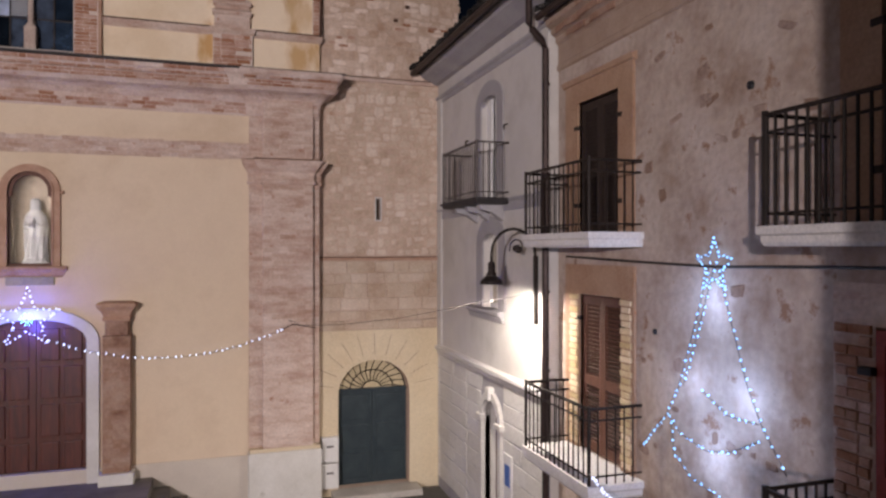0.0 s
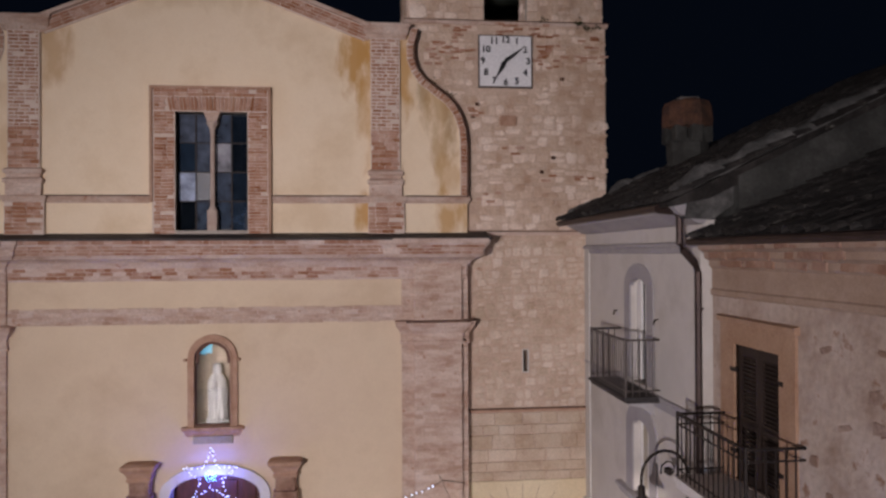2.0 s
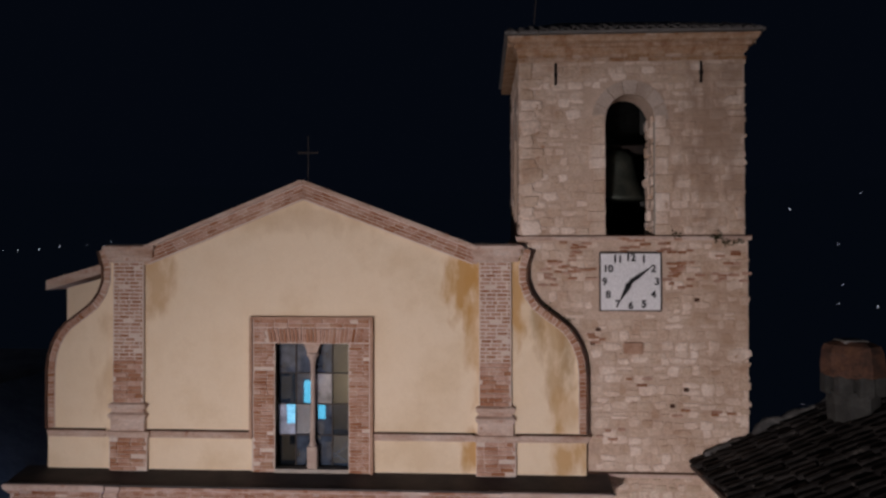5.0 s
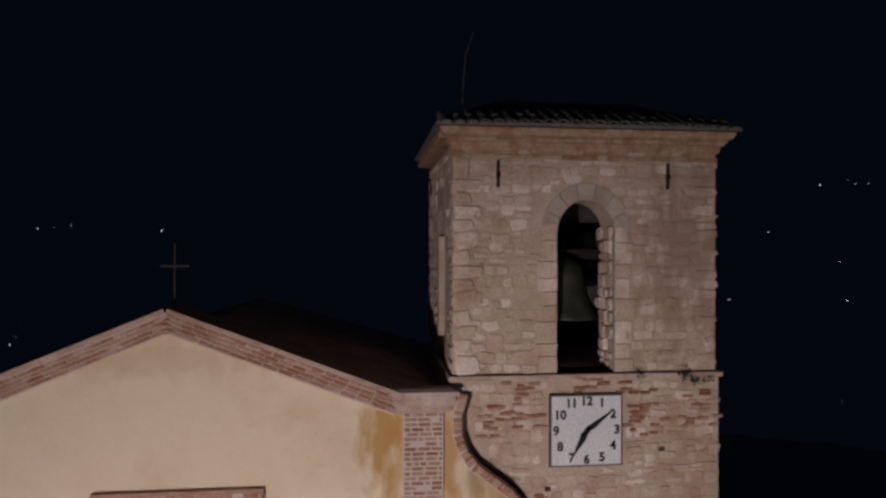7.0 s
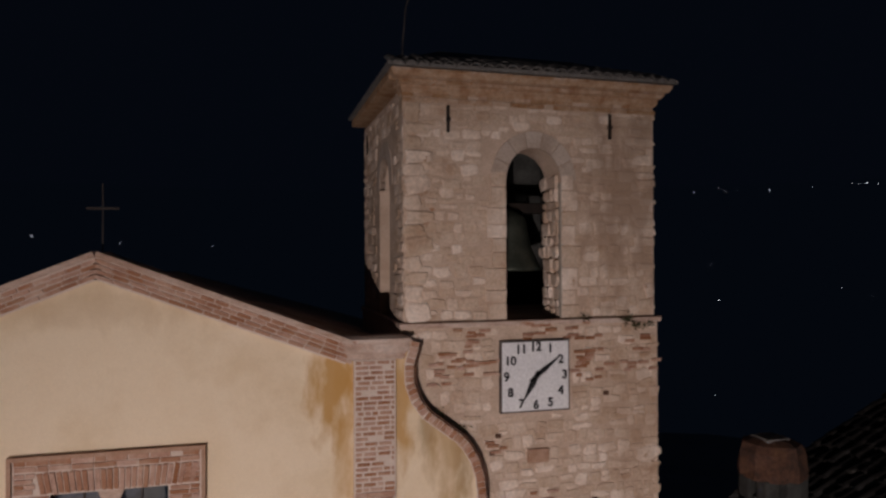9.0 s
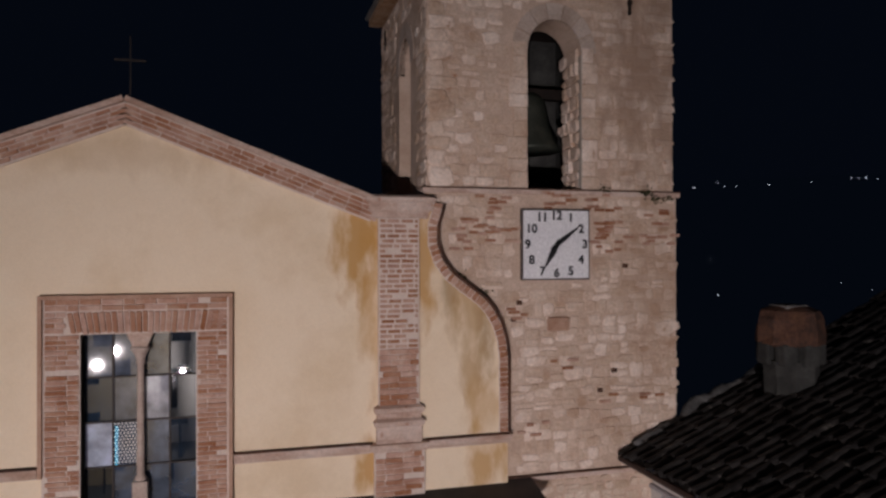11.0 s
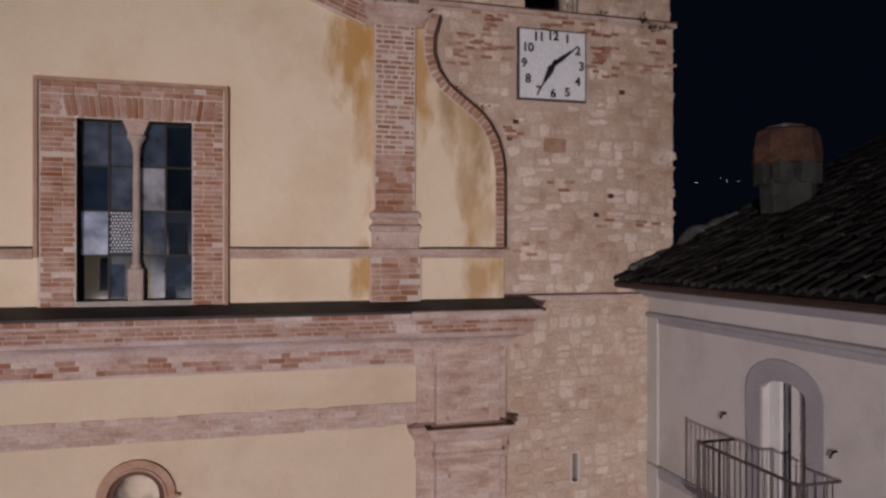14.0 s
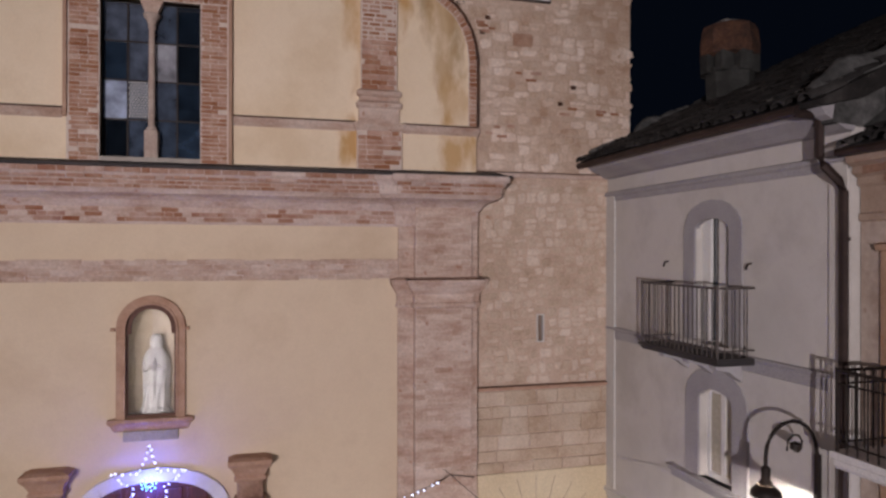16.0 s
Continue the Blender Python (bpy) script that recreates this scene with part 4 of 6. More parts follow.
# ---- bell tower ----
TX0, TX1, TB = 0.62, 4.83, 17.75
tower = thing("bell_tower", (2.7, 15.9, 0), "tall square bell tower of pale rubble stone", "tower")
TDOOR = arch(3.0, 0.74, 0.12, 2.05, 0.66, 18)
SLIT = rect(3.03, 3.13, 5.60, 6.04)
twall = part("shaft_front", slab(rect(TX0, TX1, 0, 12.84), [TDOOR, SLIT], YT, 14.56), M_STONEBED, tower, "rubble stone shaft wall")
part("shaft", box(TX0, TX1, 14.56, TB, 0, 12.84), M_STONEBED, tower)
part("ledge", box(TX0 - 0.03, TX1 + 0.06, YT - 0.035, TB + 0.05, 12.80, 12.88, 0.015), M_BRICKWORK, tower, "thin stone ledge below the belfry")
part("ledge", box(1.84, TX1, YT - 0.055, YT + 0.1, 8.43, 8.51, 0.015), M_BRICKWORK, tower, "thin brick string course")
part("ledge", box(1.82, TX1 - 0.4, YT - 0.06, YT + 0.1, 4.77, 4.83, 0.015), M_MOULD, tower, "thin brick string course")
BELL = arch(2.70, 0.45, 12.88, 15.03, 0.49, 18)
BSIDE = arch(15.6, 0.45, 12.88, 15.03, 0.49, 18)
B0, B1 = 0.66, 4.78
bfront = part("belfry_front", slab(rect(B0, B1, 12.86, 16.36), [BELL], YT + 0.01, YT + 0.6), M_STONEBED, tower, "stone belfry wall with arched opening")
bside = part("belfry_side", slab(rect(YT + 0.602, TB - 0.02, 12.862, 16.355), [BSIDE], B0, B0 + 0.6, "x"), M_STONEBED, tower, "stone belfry side wall with arched opening")
part("belfry_side", slab(rect(YT + 0.602, TB - 0.02, 12.862, 16.355), [BSIDE], B1 - 0.3, B1, "x"), M_STONEBED, tower)
# Lining added and back wall near-black, to paint the belfry's inner shade.
part("belfry_lining", box(B1 - 0.62, B1 - 0.3, YT + 0.62, TB - 0.52, 12.9, 16.2), M_GABLE, tower, "added inner belfry wall coloured near-black for shade")
part("belfry_back", slab(rect(B0 + 0.02, B1 - 0.02, 12.862, 16.355), [], TB - 0.5, TB), M_GABLE, tower, "belfry back wall coloured near-black for inner shade")
part("belfry_ceiling", box(B0 + 0.3, B1 - 0.3, YT + 0.3, TB - 0.3, 16.2, 16.34), M_WOODDARK, tower)
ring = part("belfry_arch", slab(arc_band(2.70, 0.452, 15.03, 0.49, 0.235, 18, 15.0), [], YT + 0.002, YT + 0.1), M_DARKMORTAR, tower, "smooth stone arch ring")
for k in range(7):
    a0, a1 = math.pi * k / 7 + 0.012, math.pi * (k + 1) / 7 - 0.012
    ang = [a0 + (a1 - a0) * i / 4 for i in range(5)]
    part("voussoir", slab([(2.70 + 0.70 * math.cos(a), 15.03 + 0.74 * math.sin(a)) for a in ang] + [(2.70 + 0.45 * math.cos(a), 15.03 + 0.49 * math.sin(a)) for a in reversed(ang)], [], YT - 0.016 - 0.004 * (k % 3), YT + 0.05), M_RING, ring)
part("belfry_arch", slab(arc_band(15.6, 0.45, 15.03, 0.49, 0.25, 18, 15.0), [], B0 - 0.012, B0 + 0.1, "x"), M_RING, tower)
part("jamb", box(3.14, 3.19, YT - 0.005, YT + 0.1, 12.9, 15.0), M_GREYSTONE, tower)
js = []
rnd = random.Random(71)
for side in (-1, 1):
    z = 12.9
    while z < 14.95:
        h = rnd.uniform(0.2, 0.36)
        w = rnd.uniform(0.2, 0.34)
        x = 2.25 - w / 2 - 0.005 if side < 0 else 3.155 + w / 2
        js.append((x, YT + 0.008, z + h / 2, w, h - 0.012, 0.03, "y", 0))
        z += h
pieces("jamb_stone", bfront, M_STONE, "block", js, 40)
rs = []
z = 12.9
while z < 14.95:
    h = rnd.uniform(0.11, 0.24)
    y = YT + 0.06
    while y < YT + 0.56:
        w = rnd.uniform(0.1, 0.26)
        rs.append((3.15, y + w / 2, z + h / 2, w - 0.012, h - 0.012, rnd.uniform(0.015, 0.10), "x", rnd.uniform(-0.06, 0.06)))
        y += w
    z += h
pieces("reveal_stone", bfront, M_STONE, "stone", rs, 80)
part("belfry_cornice", moulding([(0.02, 16.26), (0.05, 16.3), (0.05, 16.36), (0.10, 16.38), (0.10, 16.44), (0.18, 16.47), (0.22, 16.53), (0.22, 16.57), (0.0, 16.6)], B0, B1, YT, box(B0 - 0.22, B1 + 0.22, YT, TB + 0.22, 16.44, 16.58, 0.02)), M_EAVES, tower, "stepped worn brick eaves cornice")
cb = courses(B0 - 0.03, B1 + 0.03, 16.12, 16.28, YT, "y", 0.28, 0.08, 0.01, 0.02, 0.1, 73)
cb += courses(B0 - 0.1, B1 + 0.1, 16.38, 16.44, YT - 0.10, "y", 0.24, 0.06, 0.012, 0.02, 0.15, 74) + courses(B0 - 0.2, B1 + 0.2, 16.53, 16.575, YT - 0.22, "y", 0.26, 0.05, 0.012, 0.02, 0.12, 75)
pieces("brick", bfront, M_EAVES, "brick", cb, 110)
bm = bmesh.new()
o = [bm.verts.new(p) for p in ((B0 - 0.28, YT - 0.28, 16.585), (B1 + 0.28, YT - 0.28, 16.585), (B1 + 0.28, TB + 0.28, 16.585), (B0 - 0.28, TB + 0.28, 16.585))]
o2 = [bm.verts.new(v.co + Vector((0, 0, 0.05))) for v in o]
top = [bm.verts.new(p) for p in ((1.55, 15.3, 17.28), (3.95, 15.3, 17.26), (3.95, 16.5, 17.26), (1.55, 16.5, 17.28))]
bm.faces.new(top)
for k in range(4):
    bm.faces.new((o[k], o[(k + 1) % 4], o2[(k + 1) % 4], o2[k]))
    bm.faces.new((o2[k], o2[(k + 1) % 4], top[(k + 1) % 4], top[k]))
bm.faces.new(o)
part("tower_roof", bm, M_ROOFGREY, tower, "low grey hipped roof")
for x in (1.33, 3.99):
    part("wall_anchor", box(x - 0.018, x + 0.018, YT - 0.05, YT + 0.05, 15.70, 16.10, 0.006, box(x - 0.03, x + 0.03, YT - 0.06, YT, 15.86, 15.92)), M_IRON, tower, "iron wall anchor bar")
part("wall_anchor", box(B0 - 0.05, B0 + 0.02, 17.2, 17.24, 15.8, 16.15), M_IRON, tower)
bell = thing("church_bell", (2.7, 15.6, 13.4), "large dark green bronze bell hanging in the belfry", "bell")
part("body", lathe([(0.60, 0.0), (0.60, 0.05), (0.53, 0.16), (0.43, 0.40), (0.37, 0.68), (0.34, 0.86), (0.22, 0.97), (0.07, 1.02)], (2.66, 15.2, 13.62), 28), M_BRONZE, bell, "", True)
part("yoke", box(B0 + 0.5, B1 - 0.5, 15.40, 15.60, 14.60, 14.78, 0.02), M_IRON, bell)


def scroll_edge(z):
    for (x0, z0), (x1, z1) in zip(RIGHT, RIGHT[1:]):
        if z0 <= z <= z1:
            return x0 + (x1 - x0) * (z - z0) / (z1 - z0)
    return 1.88 if z < 8.4 else 0.6


def free_front(c, z, a, b):
    if c - a < scroll_edge(z) + 0.01:
        return False
    if 2.08 < c + a and c - a < 3.29 and 11.45 < z + b and z - b < 12.62:
        return False
    return not (abs(c - 3.08) < a + 0.06 and 5.56 < z + b and z - b < 6.08)


low_spots = [(x, y, z, w * 0.95, h * 0.95, d, f, t) for x, y, z, w, h, d, f, t in rubble(1.88, TX1 - 0.01, 4.86, 8.41, YT, "y", free_front, 0.13, 0.23, (0.13, 0.29), 0.022, 81)]
pieces("stone", twall, M_PALESTONE, "round", low_spots, 300, lambda s: -s[2])
spots = rubble(0.7, TX1 - 0.01, 8.54, 12.78, YT, "y", free_front, seed=82)
pieces("stone", twall, M_STONE, "stone", spots, 300, lambda s: abs(s[2] - 9.6) + 0.3 * abs(s[0] - 3.2))


def free_bell(c, z, a, b):
    if abs(c - 2.70) < 0.72 + a * 0.6 and z < 15.03:
        return False
    return math.hypot((c - 2.70) / 0.74, (z - 15.03) / 0.78) > 1.0 + a * 0.4 or z < 15.0


pieces("stone", bfront, M_STONE, "stone", rubble(B0 + 0.01, B1 - 0.01, 12.9, 16.12, YT + 0.01, "y", free_bell, 0.12, 0.21, (0.14, 0.34), seed=83), 300)
pieces("stone", bside, M_STONE, "stone", rubble(YT + 0.02, TB - 0.02, 12.9, 16.3, B0, "x", lambda c, z, a, b: abs(c - 15.6) > 0.75 + a * 0.6 or z > 15.8 + b, 0.13, 0.24, (0.2, 0.45), seed=84), 120)
# quoins on the corner of shaft and belfry
qs = []
rnd = random.Random(86)
z = 12.9
k = 0
while z < 16.05:
    h = rnd.uniform(0.18, 0.3)
    w = (0.42, 0.26)[k % 2] * rnd.uniform(0.9, 1.1)
    qs.append((B0 + w / 2, YT - 0.005, z + h / 2, w, h - 0.012, 0.035, "y", 0))
    z += h
    k += 1
pieces("quoin", bfront, M_STONE, "stone", qs, 30)
# stones that stand out of the far corner, so that its edge is ragged
es = []
for z0, z1, xe in ((4.9, 12.75, TX1), (12.95, 16.1, B1)):
    z = z0
    while z < z1:
        h = rnd.uniform(0.1, 0.24)
        w = rnd.uniform(0.16, 0.4)
        es.append((xe - w / 2 + rnd.uniform(-0.01, 0.035), YT + 0.01, z + h / 2, w, h - 0.015, rnd.uniform(0.02, 0.04), "y", rnd.uniform(-0.08, 0.08)))
        z += h + (rnd.uniform(0.05, 0.3) if rnd.random() < 0.4 else 0)
pieces("corner_stone", twall, M_STONE, "stone", es, 90)
# scattered brick patches and one dark hewn stone
ps = []
for cx, cz, n in ((3.7, 12.25, 14), (1.35, 12.3, 11), (1.9, 12.2, 10), (4.4, 9.6, 3), (3.4, 9.7, 2), (2.4, 9.25, 4), (4.5, 12.1, 8), (2.7, 12.7, 9), (3.5, 12.68, 8), (1.6, 12.65, 9), (4.3, 12.5, 6), (3.6, 12.0, 5), (1.2, 12.0, 4), (2.9, 10.2, 3), (2.2, 11.0, 4)):
    for _ in range(n):
        ps.append((cx + rnd.uniform(-0.3, 0.3), YT - 0.018, cz + rnd.uniform(-0.14, 0.14), rnd.uniform(0.1, 0.2), 0.045, 0.02, "y", 0))
pieces("brick", twall, M_BRICK, "brick", ps, 110)
part("hewn_stone", box(2.56, 2.92, YT - 0.045, YT, 10.70, 10.92, 0.03), M_MOULD, tower, "dark brown hewn stone")
# Solid dark blocks stand for holes; the shade inside is their colour.
for x, z in ((2.0, 10.9), (2.1, 11.15), (3.9, 11.7), (3.7, 10.05), (3.45, 9.75)):
    part("putlog_hole", box(x - 0.045, x + 0.045, YT - 0.034, YT, z - 0.035, z + 0.035, 0.012), M_SOOTSHADE, tower)
part("slit_frame", slab(rect(3.01, 3.15, 5.575, 6.065), [rect(3.032, 3.128, 5.60, 6.04)], YT - 0.03, YT + 0.06), M_WHITESTONE, tower, "pale stone frame of the slit window")
part("slit_shadow_board", box(3.02, 3.14, 14.4, 14.44, 5.59, 6.05), M_BLACK, tower)
# ashlar below the string course, then yellow plaster round the door
ash = []
rnd = random.Random(87)
z = 3.34
while z < 4.7:
    h = min(rnd.choice((0.2, 0.26, 0.3)), 4.76 - z)
    x = 1.86
    while x < 4.36:
        w = min(rnd.uniform(0.3, 0.62), 4.38 - x)
        if w > 0.08:
            ash.append((x + w / 2, YT, z + h / 2, w - 0.012, h - 0.012, 0.03 * rnd.uniform(0.6, 1.1), "y", 0))
        x += w
    z += h
pieces("stone_block", twall, M_ASHLAR, "block", ash, 60)
part("yellow_plaster", slab(rect(1.86, 4.38, 0, 3.34), [arch(3.0, 0.745, 0.12, 2.05, 0.665, 18)], YT - 0.03, YT + 0.05), M_YELLOW, tower, "yellow plaster round the tower door")
for k in range(11):
    a = math.pi * (0.06 + 0.88 * k / 10)
    ca, sa = math.cos(a), math.sin(a)
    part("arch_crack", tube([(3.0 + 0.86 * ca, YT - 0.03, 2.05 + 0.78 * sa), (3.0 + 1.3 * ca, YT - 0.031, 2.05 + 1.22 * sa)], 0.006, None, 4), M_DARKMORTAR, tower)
tdoor = thing("door_2", (3.0, 14.4, 0.12), "closed dark blue-green panelled door at the tower foot", "door", kind="structure")
for i in range(2):
    x0 = 2.26 + 0.74 * i
    leaf = part("leaf", box(x0 + 0.004, x0 + 0.736, 14.3, 14.36, 0.12, 2.05), M_DOORGREEN, tdoor)
    for r in range(3):
        part("panel", box(x0 + 0.09, x0 + 0.65, 14.275, 14.31, 0.25 + 0.6 * r, 0.75 + 0.6 * r, 0.02), M_DOORGREEN, leaf)
part("transom", box(2.26, 3.74, 14.26, 14.36, 2.03, 2.1, 0.01), M_DOORGREEN, tdoor)
fan = part("fanlight", slab([(3.0 + 0.74 * math.cos(math.pi * i / 16), 2.05 + 0.66 * math.sin(math.pi * i / 16)) for i in range(17)], [], 14.34, 14.38), M_WARMHOUSE, tdoor, "pale lunette behind iron fan tracery")
for k in range(13):
    a = math.pi * (k + 0.5) / 13
    pts = [(3.0 + r * math.cos(a + 0.12 * math.sin(6 * r)), 14.31, 2.07 + 0.88 * r * math.sin(a + 0.12 * math.sin(6 * r))) for r in (0.2, 0.32, 0.44, 0.56, 0.7)]
    part("tracery", tube(pts, 0.011, None, 5), M_IRON, fan)
for r in (0.2, 0.46, 0.71):
    part("tracery", tube([(3.0 + r * math.cos(math.pi * i / 16), 14.305, 2.07 + 0.88 * r * math.sin(math.pi * i / 16)) for i in range(17)], 0.012, None, 5), M_IRON, fan)
tagged(part("door_step", box(2.1, 3.9, 13.55, 14.1, 0, 0.13, 0.02), M_STEP), "pale stone step below the tower door", "step")
for k in range(2):
    mb = thing("meter_box", (2.06, 13.98, 0.25 + 0.52 * k), "white plastic meter box fixed beside the tower door", "meter box", "meter boxes")
    part("case", box(1.90, 2.24, 13.90, YT - 0.028, 0.2 + 0.53 * k, 0.70 + 0.53 * k, 0.015), M_WHITEWOOD, mb)
    part("vent", box(2.0, 2.14, 13.885, 13.91, 0.50 + 0.53 * k, 0.535 + 0.53 * k), M_IRONGREY, mb)

# Thin dark strips put the shade above the tower ledges into colour.
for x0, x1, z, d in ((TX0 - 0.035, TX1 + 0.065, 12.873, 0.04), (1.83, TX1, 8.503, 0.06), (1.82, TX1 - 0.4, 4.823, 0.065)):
    part("ledge_grime", box(x0, x1, YT - d, YT + 0.02, z, z + 0.02), M_SOOTSHADE, tower, "thin dark strip painting the ledge's shade line")

# clock
clock = thing("clock", (2.68, YT, 12.03), "square white clock with black numerals and black pointers", "clock")
part("backing", box(2.12, 3.25, YT - 0.07, YT + 0.02, 11.49, 12.58), M_IRONGREY, clock, "thin dark metal rim")
part("face", box(2.145, 3.225, YT - 0.085, YT - 0.06, 11.515, 12.555, 0.004), M_CLOCK, clock)


def lettering(text, size, where, material, parent, name="numeral", turn=0.0):
    cu = bpy.data.curves.new("text", "FONT")
    cu.body, cu.size, cu.extrude, cu.align_x, cu.align_y = text, size, 0.004, "CENTER", "CENTER"
    cu.bevel_depth, cu.bevel_resolution = 0.006, 0
    tmp = new("text", cu)
    me = bpy.data.meshes.new_from_object(tmp.evaluated_get(bpy.context.evaluated_depsgraph_get()))
    bpy.data.objects.remove(tmp)
    bpy.data.curves.remove(cu)
    me.materials.append(material)
    m = Matrix.Translation(where) @ Matrix.Rotation(turn, 4, "Z") @ Matrix.Rotation(radians(90), 4, "X")
    me.transform(m)
    ob = new(name, me)
    under(ob, parent)
    return ob


CC = Vector((2.685, YT - 0.09, 12.035))
for n in range(1, 13):
    a = radians(30 * n)
    sx, sz = math.sin(a), math.cos(a)
    k = 0.44 / max(abs(sx), abs(sz)) if n % 3 else 0.44
    k = min(k, 0.475) if n not in (3, 9) else 0.475
    lettering(str(n), 0.185, CC + Vector((k * sx, 0, k * sz)), M_BLACK, clock)


def pointer(ang, length, tail, w):
    d = Vector((math.sin(radians(ang)), 0, math.cos(radians(ang))))
    s = Vector((d.z, 0, -d.x))
    b = bmesh.new()
    pts = [CC - d * tail + s * w, CC - d * tail - s * w, CC + d * length * 0.32 - s * w * 1.7, CC + d * length - s * 0.006, CC + d * length + s * 0.006, CC + d * length * 0.32 + s * w * 1.7]
    lo = [b.verts.new(p + Vector((0, -0.012, 0))) for p in pts]
    hi = [b.verts.new(p + Vector((0, -0.025, 0))) for p in pts]
    b.faces.new(lo)
    b.faces.new(hi)
    for i in range(6):
        b.faces.new((lo[i], lo[(i + 1) % 6], hi[(i + 1) % 6], hi[i]))
    return b


part("hour_pointer", pointer(210, 0.41, 0.08, 0.028), M_BLACK, clock)
part("minute_pointer", pointer(53, 0.47, 0.12, 0.022), M_BLACK, clock)
part("hub", lathe([(0.05, 0), (0.05, 0.01), (0.03, 0.02)], (CC.x, CC.y - 0.02, CC.z - 0.01), 14), M_BLACK, clock)

rod = thing("lightning_rod", (1.1, 16.2, 16.8), "thin lightning rod on the tower roof", "lightning rod")
part("mast", tube([(1.1, 16.2, 16.7), (1.1, 16.2, 17.6), (1.16, 16.2, 18.3), (1.3, 16.2, 18.7)], 0.014, None, 6), M_IRONGREY, rod)

# weeds on the belfry ledge
wd = bmesh.new()
rnd = random.Random(9)
for cx, cz, n in ((4.25, 12.86, 30), (4.4, 12.75, 26), (4.62, 12.78, 14), (3.5, 12.9, 8), (1.55, 11.3, 8), (1.15, 11.55, 10)):
    for _ in range(n):
        p = Vector((cx + rnd.gauss(0, 0.05), YT - 0.05 - rnd.random() * 0.06, cz + rnd.gauss(0, 0.04)))
        d = Vector((rnd.uniform(-1, 1), -0.6, rnd.uniform(-0.6, 1))).normalized() * rnd.uniform(0.04, 0.09)
        s = Vector((d.z, 0, -d.x)).normalized() * 0.014
        a, b_, c_ = wd.verts.new(p - s), wd.verts.new(p + s), wd.verts.new(p + d)
        wd.faces.new((a, b_, c_))
tagged(part("weeds", wd, M_MOSS), "tufts of dark weed growing on the tower ledge", "plants", kind="stuff")

# ---- balconies ----


def balcony(parent, x_out, x_wall, y0, y1, z0, z1, top, material_slab, iron, gap=0.105, bar=0.009, brackets=0, knob=False, label="stone balcony with iron railing"):
    """A slab from y0 to y1 with a railing on its three free sides."""
    s = part("balcony", moulding_x([(0.0, z0), (0.02, z0 + 0.03), (0.02, z0 + (z1 - z0) * 0.5), (0.045, z0 + (z1 - z0) * 0.6), (0.045, z1)], y0, y1, x_out, x_wall), material_slab, parent, label)
    xo, a, b = x_out - 0.005, y0 + 0.01, y1 - 0.01
    part("top_rail", tube([(x_wall, a, top), (xo, a, top), (xo, b, top), (x_wall, b, top)], 0.018, box(xo - 0.02, xo + 0.02, a, b, top - 0.012, top + 0.012)), iron, s)
    part("bottom_rail", tube([(x_wall, a, z1 + 0.09), (xo, a, z1 + 0.09), (xo, b, z1 + 0.09), (x_wall, b, z1 + 0.09)], 0.011), iron, s)
    if iron is M_IRON:
        part("second_rail", tube([(x_wall, a, top - 0.13), (xo, a, top - 0.13), (xo, b, top - 0.13), (x_wall, b, top - 0.13)], 0.012), iron, s)
    me = mesh_of(tube([(0, 0, z1), (0, 0, top)], bar, None, 6), "baluster", iron)
    post = mesh_of(tube([(0, 0, z1), (0, 0, top + 0.03)], bar * 2.1, None, 8), "post", iron)
    n = max(2, round((b - a) / gap))
    for i in range(1, n):
        shared("baluster", me, s, Matrix.Translation((xo, a + (b - a) * i / n, 0)))
    m = max(2, round((x_wall - xo) / gap))
    for y in (a, b):
        shared("post", post, s, Matrix.Translation((xo, y, 0)))
        for i in range(1, m):
            shared("baluster", me, s, Matrix.Translation((xo + (x_wall - xo) * i / m, y, 0)))
    for i in range(brackets):
        y = y0 + (y1 - y0) * (i + 0.5) / brackets
        part("bracket", slab([(x_wall, z0 - 0.26), (x_wall, z0), (x_out + 0.12, z0), (x_out + 0.14, z0 - 0.08), (x_wall - 0.2, z0 - 0.12)], [], y - 0.07, y + 0.07), M_GREYTRIM, s, "carved stone bracket")
    return s


def moulding_x(profile, y0, y1, x_out, x_wall):
    bm = bmesh.new()
    rows = [[bm.verts.new((x_wall, y0 - r, z)), bm.verts.new((x_out - r, y0 - r, z)), bm.verts.new((x_out - r, y1 + r, z)), bm.verts.new((x_wall, y1 + r, z))] for r, z in profile]
    for a, b in zip(rows, rows[1:]):
        for k in range(4):
            bm.faces.new((a[k], a[(k + 1) % 4], b[(k + 1) % 4], b[k]))
    bm.faces.new(rows[0])
    bm.faces.new(rows[-1])
    return bm


def run_y(profile, y0, y1, x_wall):
    """A profile of (reach, z) run along y on a wall that faces -x."""
    bm = bmesh.new()
    rows = [[bm.verts.new((x_wall - r, y0, z)), bm.verts.new((x_wall - r, y1, z))] for r, z in profile]
    back = [[bm.verts.new((x_wall + 0.1, y0, z)), bm.verts.new((x_wall + 0.1, y1, z))] for z in (profile[0][1], profile[-1][1])]
    rows = [back[0]] + rows + [back[1]]
    for a, b in zip(rows, rows[1:]):
        bm.faces.new((a[0], a[1], b[1], b[0]))
    bm.faces.new([r[0] for r in rows])
    bm.faces.new([r[1] for r in rows][::-1])
    return bm


